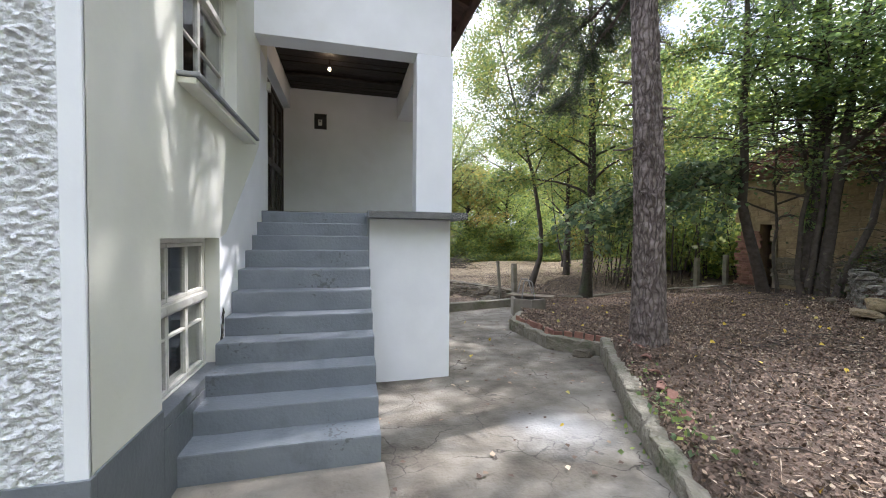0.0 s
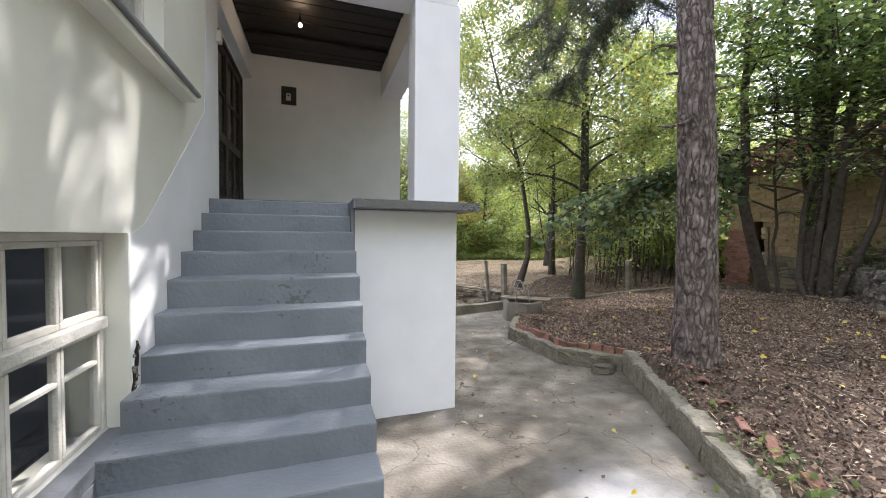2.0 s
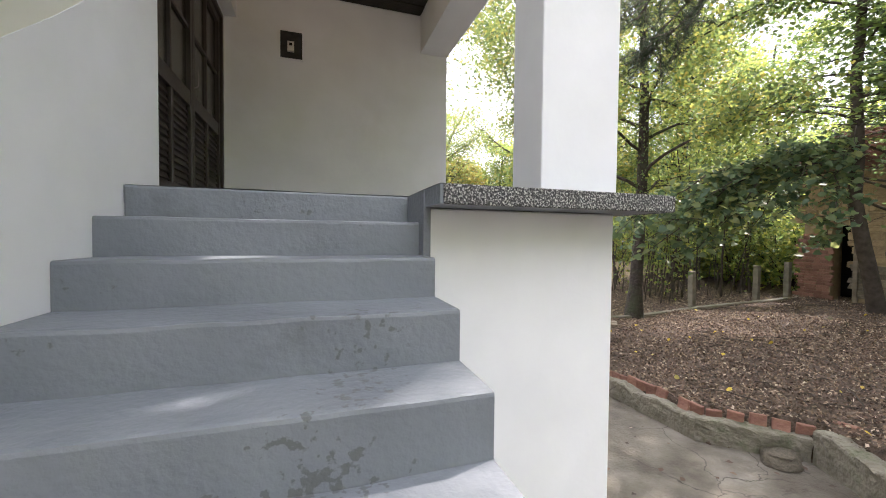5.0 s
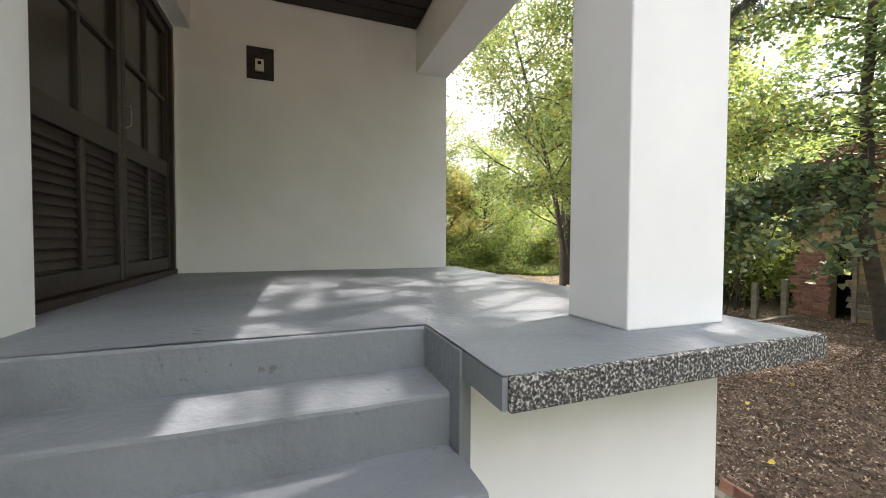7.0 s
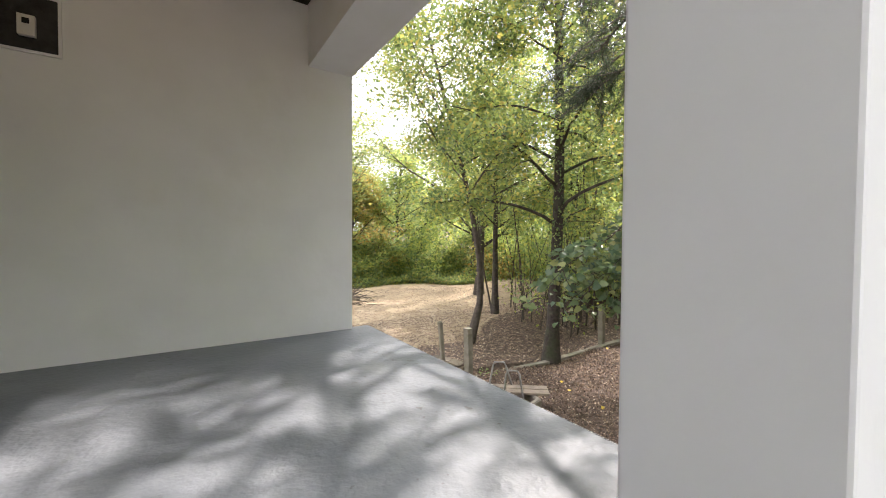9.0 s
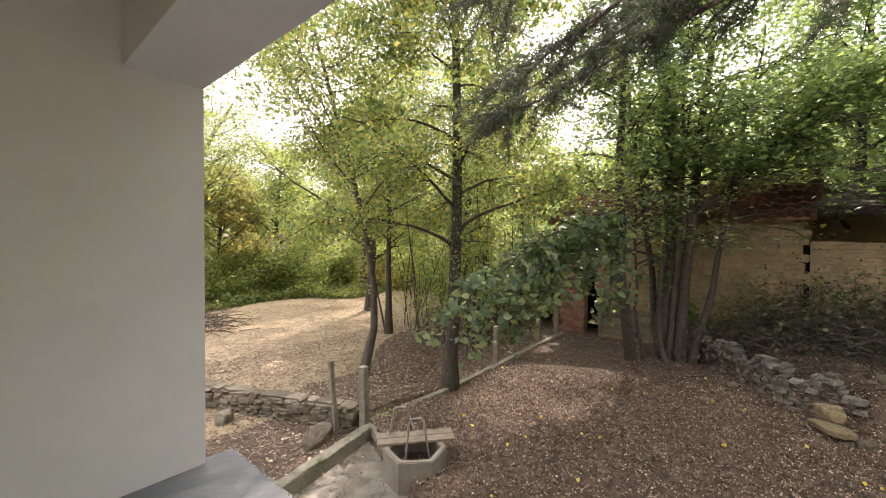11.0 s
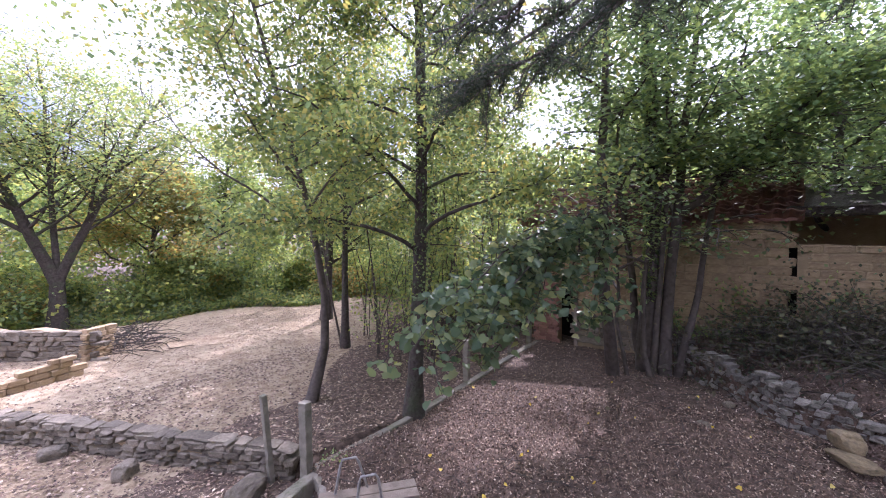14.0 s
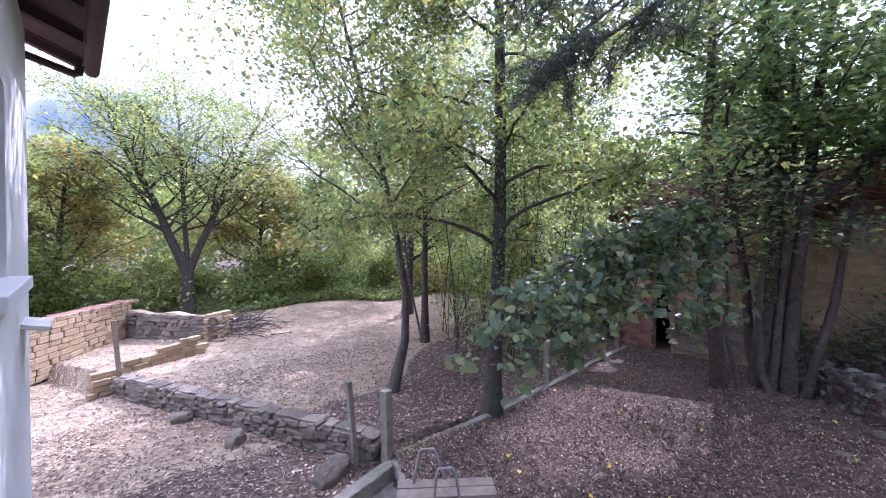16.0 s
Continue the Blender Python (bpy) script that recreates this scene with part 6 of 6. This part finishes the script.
masonry(rn, "stone", STONES, (W2[0][0] - 0.12, W2[0][1] - 0.1), (W2[1][0] - 0.12, W2[1][1] - 0.1), lambda s: -0.4, lambda s: 0.78, 0.36, 0.14, 0.2, 110, None, 0.03)
masonry(rn, "stone", MUDS, (4.75, 20.8), (5.3, 21.15), lambda s: -0.4, lambda s: 0.8, 0.28, 0.13, 0.2, 30)
rn = empty("ruined_house_wall", 3.2, 19.2, -0.3)
tagged(rn, "stub of a low pale stone wall", "wall", "ruined walls", "structure")
W3 = [(1.9, 18.75), (4.15, 19.5)]
core("core", rn, *W3, lambda s: -0.5, lambda s: -0.12 + 0.55 * s, 0.26, MORTAR)
masonry(rn, "stone", MUDS, (W3[0][0], W3[0][1] - 0.12), (W3[1][0], W3[1][1] - 0.12), lambda s: -0.55, lambda s: -0.05 + 0.55 * s, 0.3, 0.13, 0.16, 90, None, 0.03)

# ---- ground litter ----
rl = R(99)


def scatter(n, x0, x1, y0, y1, keep, zf, lift, power=1.0):
    x, y = rl.uniform(x0, x1, n), rl.uniform(y0, y1, n)
    m = keep(x, y)
    x, y = x[m], y[m]
    return np.stack([x, y, zf(x, y) + lift * rl.uniform(0.2, 1.0, len(x))], 1)


GARD = KERB + BED[1:]
in_garden = lambda x, y: (side(GARD, x, y) > 0.12) & (y < 11.5)
c = np.concatenate([scatter(120000, 0.5, 10, -1.0, 11.4, in_garden, ground_z, 0.03), scatter(24000, 7, 15, 1, 11.4, in_garden, ground_z, 0.03)])
v, f = leaf_cloud(rl, c, 0.034, 0.5, 0.0)
tagged(np_mesh("fallen_leaves", v, f, LITTER), "thick litter of dry brown leaves under the trees", "leaf litter", kind="stuff")
in_field = lambda x, y: (y > np.interp(x, [-50, 2.0, 5.3, 14.9], [10.2, 10.9, 11.6, 11.2])) & ~((x < 1.5) & (y < 11.9))
c = np.concatenate([scatter(20000, 1, 13, 10.8, 17, in_field, ground_z, 0.025), scatter(12000, -1, 15, 16, 24, in_field, ground_z, 0.025)])
v, f = leaf_cloud(rl, c, 0.06, 0.75, 0.0)
tagged(np_mesh("fallen_leaves", v, f, LITTER), "scattered dry leaves on the mown field", "leaf litter", kind="stuff")
c = scatter(45000, -1, 14, 10.8, 25, in_field, ground_z, 0.02)
v, f = leaf_cloud(rl, c, 0.10, 0.8, 0.0, 1.0)
n = len(c)
vv = v.reshape(n, 4, 3)
mid = (vv[:, 0] + vv[:, 2]) / 2
for k in (1, 3):
    vv[:, k] = mid + (vv[:, k] - mid) * 0.12
tagged(np_mesh("straw", vv.reshape(-1, 3), f, STRAWBITS), "cut dry straw lying on the field", "straw", kind="stuff")
on_patio = lambda x, y: (side(GARD, x, y) < -0.02) & ~((x < 1.4) & (y > 4.9)) & ~((x < 0.3) & (y > 1.9)) & (y < np.interp(x, [2.0, 5.3], [10.7, 11.4]))
c = scatter(420, 0.2, 5, 0.5, 11, on_patio, lambda x, y: patio_z(x, y), 0.012)
c[:, 2] += 0.012
v, f = leaf_cloud(rl, c, 0.055, 0.85, 0.0)
tagged(np_mesh("patio_leaves", v, f, LITTER), "few dry leaves lying on the patio", "leaf litter", kind="stuff")
polys = []
for k in range(420):
    x, y = rl.uniform(1.5, 13.5), rl.uniform(0, 11.2)
    if not in_garden(np.array([x]), np.array([y]))[0]:
        continue
    a = rl.uniform(0, 6.28)
    ln = rl.uniform(0.15, 0.7)
    x2, y2 = x + ln * math.cos(a), y + ln * math.sin(a)
    polys.append(([(x, y, gz(x, y) + 0.02), ((x + x2) / 2 + rl.normal() * 0.03, (y + y2) / 2, (gz(x, y) + gz(x2, y2)) / 2 + 0.05), (x2, y2, gz(x2, y2) + 0.025)], [0.007, 0.006, 0.003]))
v, f = tubes(polys, 5)
tagged(np_mesh("twigs", v, f, GREYBARK, smooth=True), "dry twigs fallen among the leaves", "twigs", kind="stuff")
c = scatter(52000, 0.5, 12, -1.0, 11.4, in_garden, ground_z, 0.03)
v, f = leaf_cloud(rl, c, 0.11, 0.7, 0.0, 1.0)
vv = v.reshape(-1, 4, 3)
mid = (vv[:, 0] + vv[:, 2]) / 2
for k in (1, 3):
    vv[:, k] = mid + (vv[:, k] - mid) * 0.09
tagged(np_mesh("dry_needles", vv.reshape(-1, 3), f, LITTER), "dry needles and stalks among the fallen leaves", "leaf litter", kind="stuff")
BRAMBLE = leafy("withering_brambles", [(0.03, 0.045, 0.022), (0.05, 0.065, 0.03), (0.08, 0.065, 0.04), (0.10, 0.11, 0.05)], 0.25, 0.6)
YELLOWLEAF = leafy("fresh_fallen_yellow", [(0.45, 0.33, 0.03), (0.55, 0.42, 0.06), (0.40, 0.36, 0.12)], 0.1, 0.6)
c = np.concatenate([scatter(80, 1.5, 11, 0, 11, in_garden, ground_z, 0.01), scatter(14, 0.5, 4, 2, 9, on_patio, lambda x, y: patio_z(x, y), 0.01)])
c[:, 2] += 0.035
v, f = big_leaves(rl, c, 0.06)
tagged(np_mesh("yellow_leaves", v, f, YELLOWLEAF), "scattered fresh yellow leaves on the ground", "leaf litter", kind="stuff")
# tufts of weeds by the kerb
c = []
for x, y, n in ((2.55, 2.65, 70), (2.75, 2.95, 45), (2.3, 2.2, 50), (3.1, 3.6, 20), (5.6, 11.3, 40)):
    c.append(np.stack([rl.normal(x, 0.13, n), rl.normal(y, 0.15, n), 0.13 + np.abs(rl.normal(0, 0.05, n))], 1))
c = np.concatenate(c)
c[:, 2] = ground_z(c[:, 0], c[:, 1]) + 0.02 + np.abs(rl.normal(0, 0.05, len(c)))
v, f = leaf_cloud(rl, c, 0.05, 0.4, 0.1)
tagged(np_mesh("weeds", v, f, LEAF_DARK), "small green weeds along the kerb", "weeds", kind="stuff")
# broken roof tiles lying behind the kerb
kr = random.Random(31)
for k in range(10):
    s = k / 9
    x, y = 2.45 + (4.1 - 2.45) * s + 0.28 + kr.uniform(-0.03, 0.05), 2.6 + (5.35 - 2.6) * s + kr.uniform(-0.1, 0.1)
    bm = bmesh.new()
    n_ = 6
    prev = None
    L_ = kr.uniform(0.12, 0.32)
    for i in range(n_ + 1):
        a_ = -0.9 + 1.8 * i / n_
        q0, q1 = bm.verts.new((-L_ / 2, 0.07 * math.sin(a_), 0.07 * math.cos(a_) - 0.05)), bm.verts.new((L_ / 2 * kr.uniform(0.8, 1.1), 0.075 * math.sin(a_), 0.075 * math.cos(a_) - 0.05))
        if prev:
            bm.faces.new((prev[0], q0, q1, prev[1]))
        prev = (q0, q1)
    r = bmesh.ops.extrude_face_region(bm, geom=list(bm.faces))
    bmesh.ops.translate(bm, vec=(0, 0, -0.014), verts=[v for v in r["geom"] if isinstance(v, bmesh.types.BMVert)])
    o = part("broken_tile", bm, REDBRICK)
    o.matrix_world = pose(x, y, gz(x, y) + 0.005, kr.uniform(-40, 40), kr.uniform(-20, 20), 59 + kr.uniform(-25, 25))
    tagged(o, "broken red ridge tile lying behind the kerb", "roof tile", "broken tiles by the kerb")
# flat stone in the gap between kerb and bed
rock("flat grey slab in the gap beside the kerb", 3.82, 5.62, -0.27, 0.20, 0.14, 0.07, 30, 40.0, STONE)
# brushwood on the bank before the shed
polys = []
for k in range(520):
    x, y = rl.normal(11.9, 0.9), rl.normal(3.9, 1.1)
    a = rl.uniform(0, 6.28)
    pts, _ = bent(rl, (x, y, gz(x, y) + rl.uniform(0, 0.75)), (np.cos(a), np.sin(a), rl.uniform(-0.1, 0.8)), rl.uniform(0.6, 1.9), 5, 0.2, -0.1)
    polys.append((pts, np.linspace(0.011, 0.004, 6)))
for k in range(150):
    x, y = rl.normal(5.9, 0.5), rl.normal(21.6, 0.7)
    a = rl.uniform(0, 6.28)
    pts, _ = bent(rl, (x, y, gz(x, y) + rl.uniform(0, 0.5)), (np.cos(a), np.sin(a), rl.uniform(0, 0.5)), rl.uniform(0.6, 1.6), 5, 0.2, -0.1)
    polys.append((pts, np.linspace(0.014, 0.005, 6)))
v, f = tubes(polys, 5)
tagged(np_mesh("brushwood", v, f, BARK, smooth=True), "heaps of dry brushwood", "brushwood", kind="stuff")
n = 9000
c = np.stack([rl.normal(12.1, 0.75, n), rl.normal(3.9, 1.3, n), np.zeros(n)], 1)
c[:, 2] = ground_z(c[:, 0], c[:, 1]) + np.abs(rl.normal(0, 0.6, n))
v, f = leaf_cloud(rl, c, 0.085, 0.4, 0.2)
tagged(np_mesh("brambles", v, f, BRAMBLE), "dark brambles over the brushwood", "brambles", kind="stuff")
# creeper on the foot of the hut's front
c = []
for s0, z0, ds, dz, n in ((0.5, 1.15, 0.35, 0.3, 260), (1.5, 1.0, 0.5, 0.22, 300), (2.3, 1.25, 0.25, 0.25, 130), (0.9, 1.9, 0.25, 0.3, 90), (-0.8, 1.6, 0.5, 0.5, 420)):
    for k in range(n):
        c.append((*hp(rl.normal(s0, ds), -rl.uniform(0.02, 0.16)), z0 + rl.normal() * dz))
v, f = leaf_cloud(rl, np.array(c), 0.10, 0.2, 0.4)
tagged(np_mesh("creeper", v, f, LEAF_DARK), "dark creeper leaves on the hut's wall", "creeper", kind="stuff")
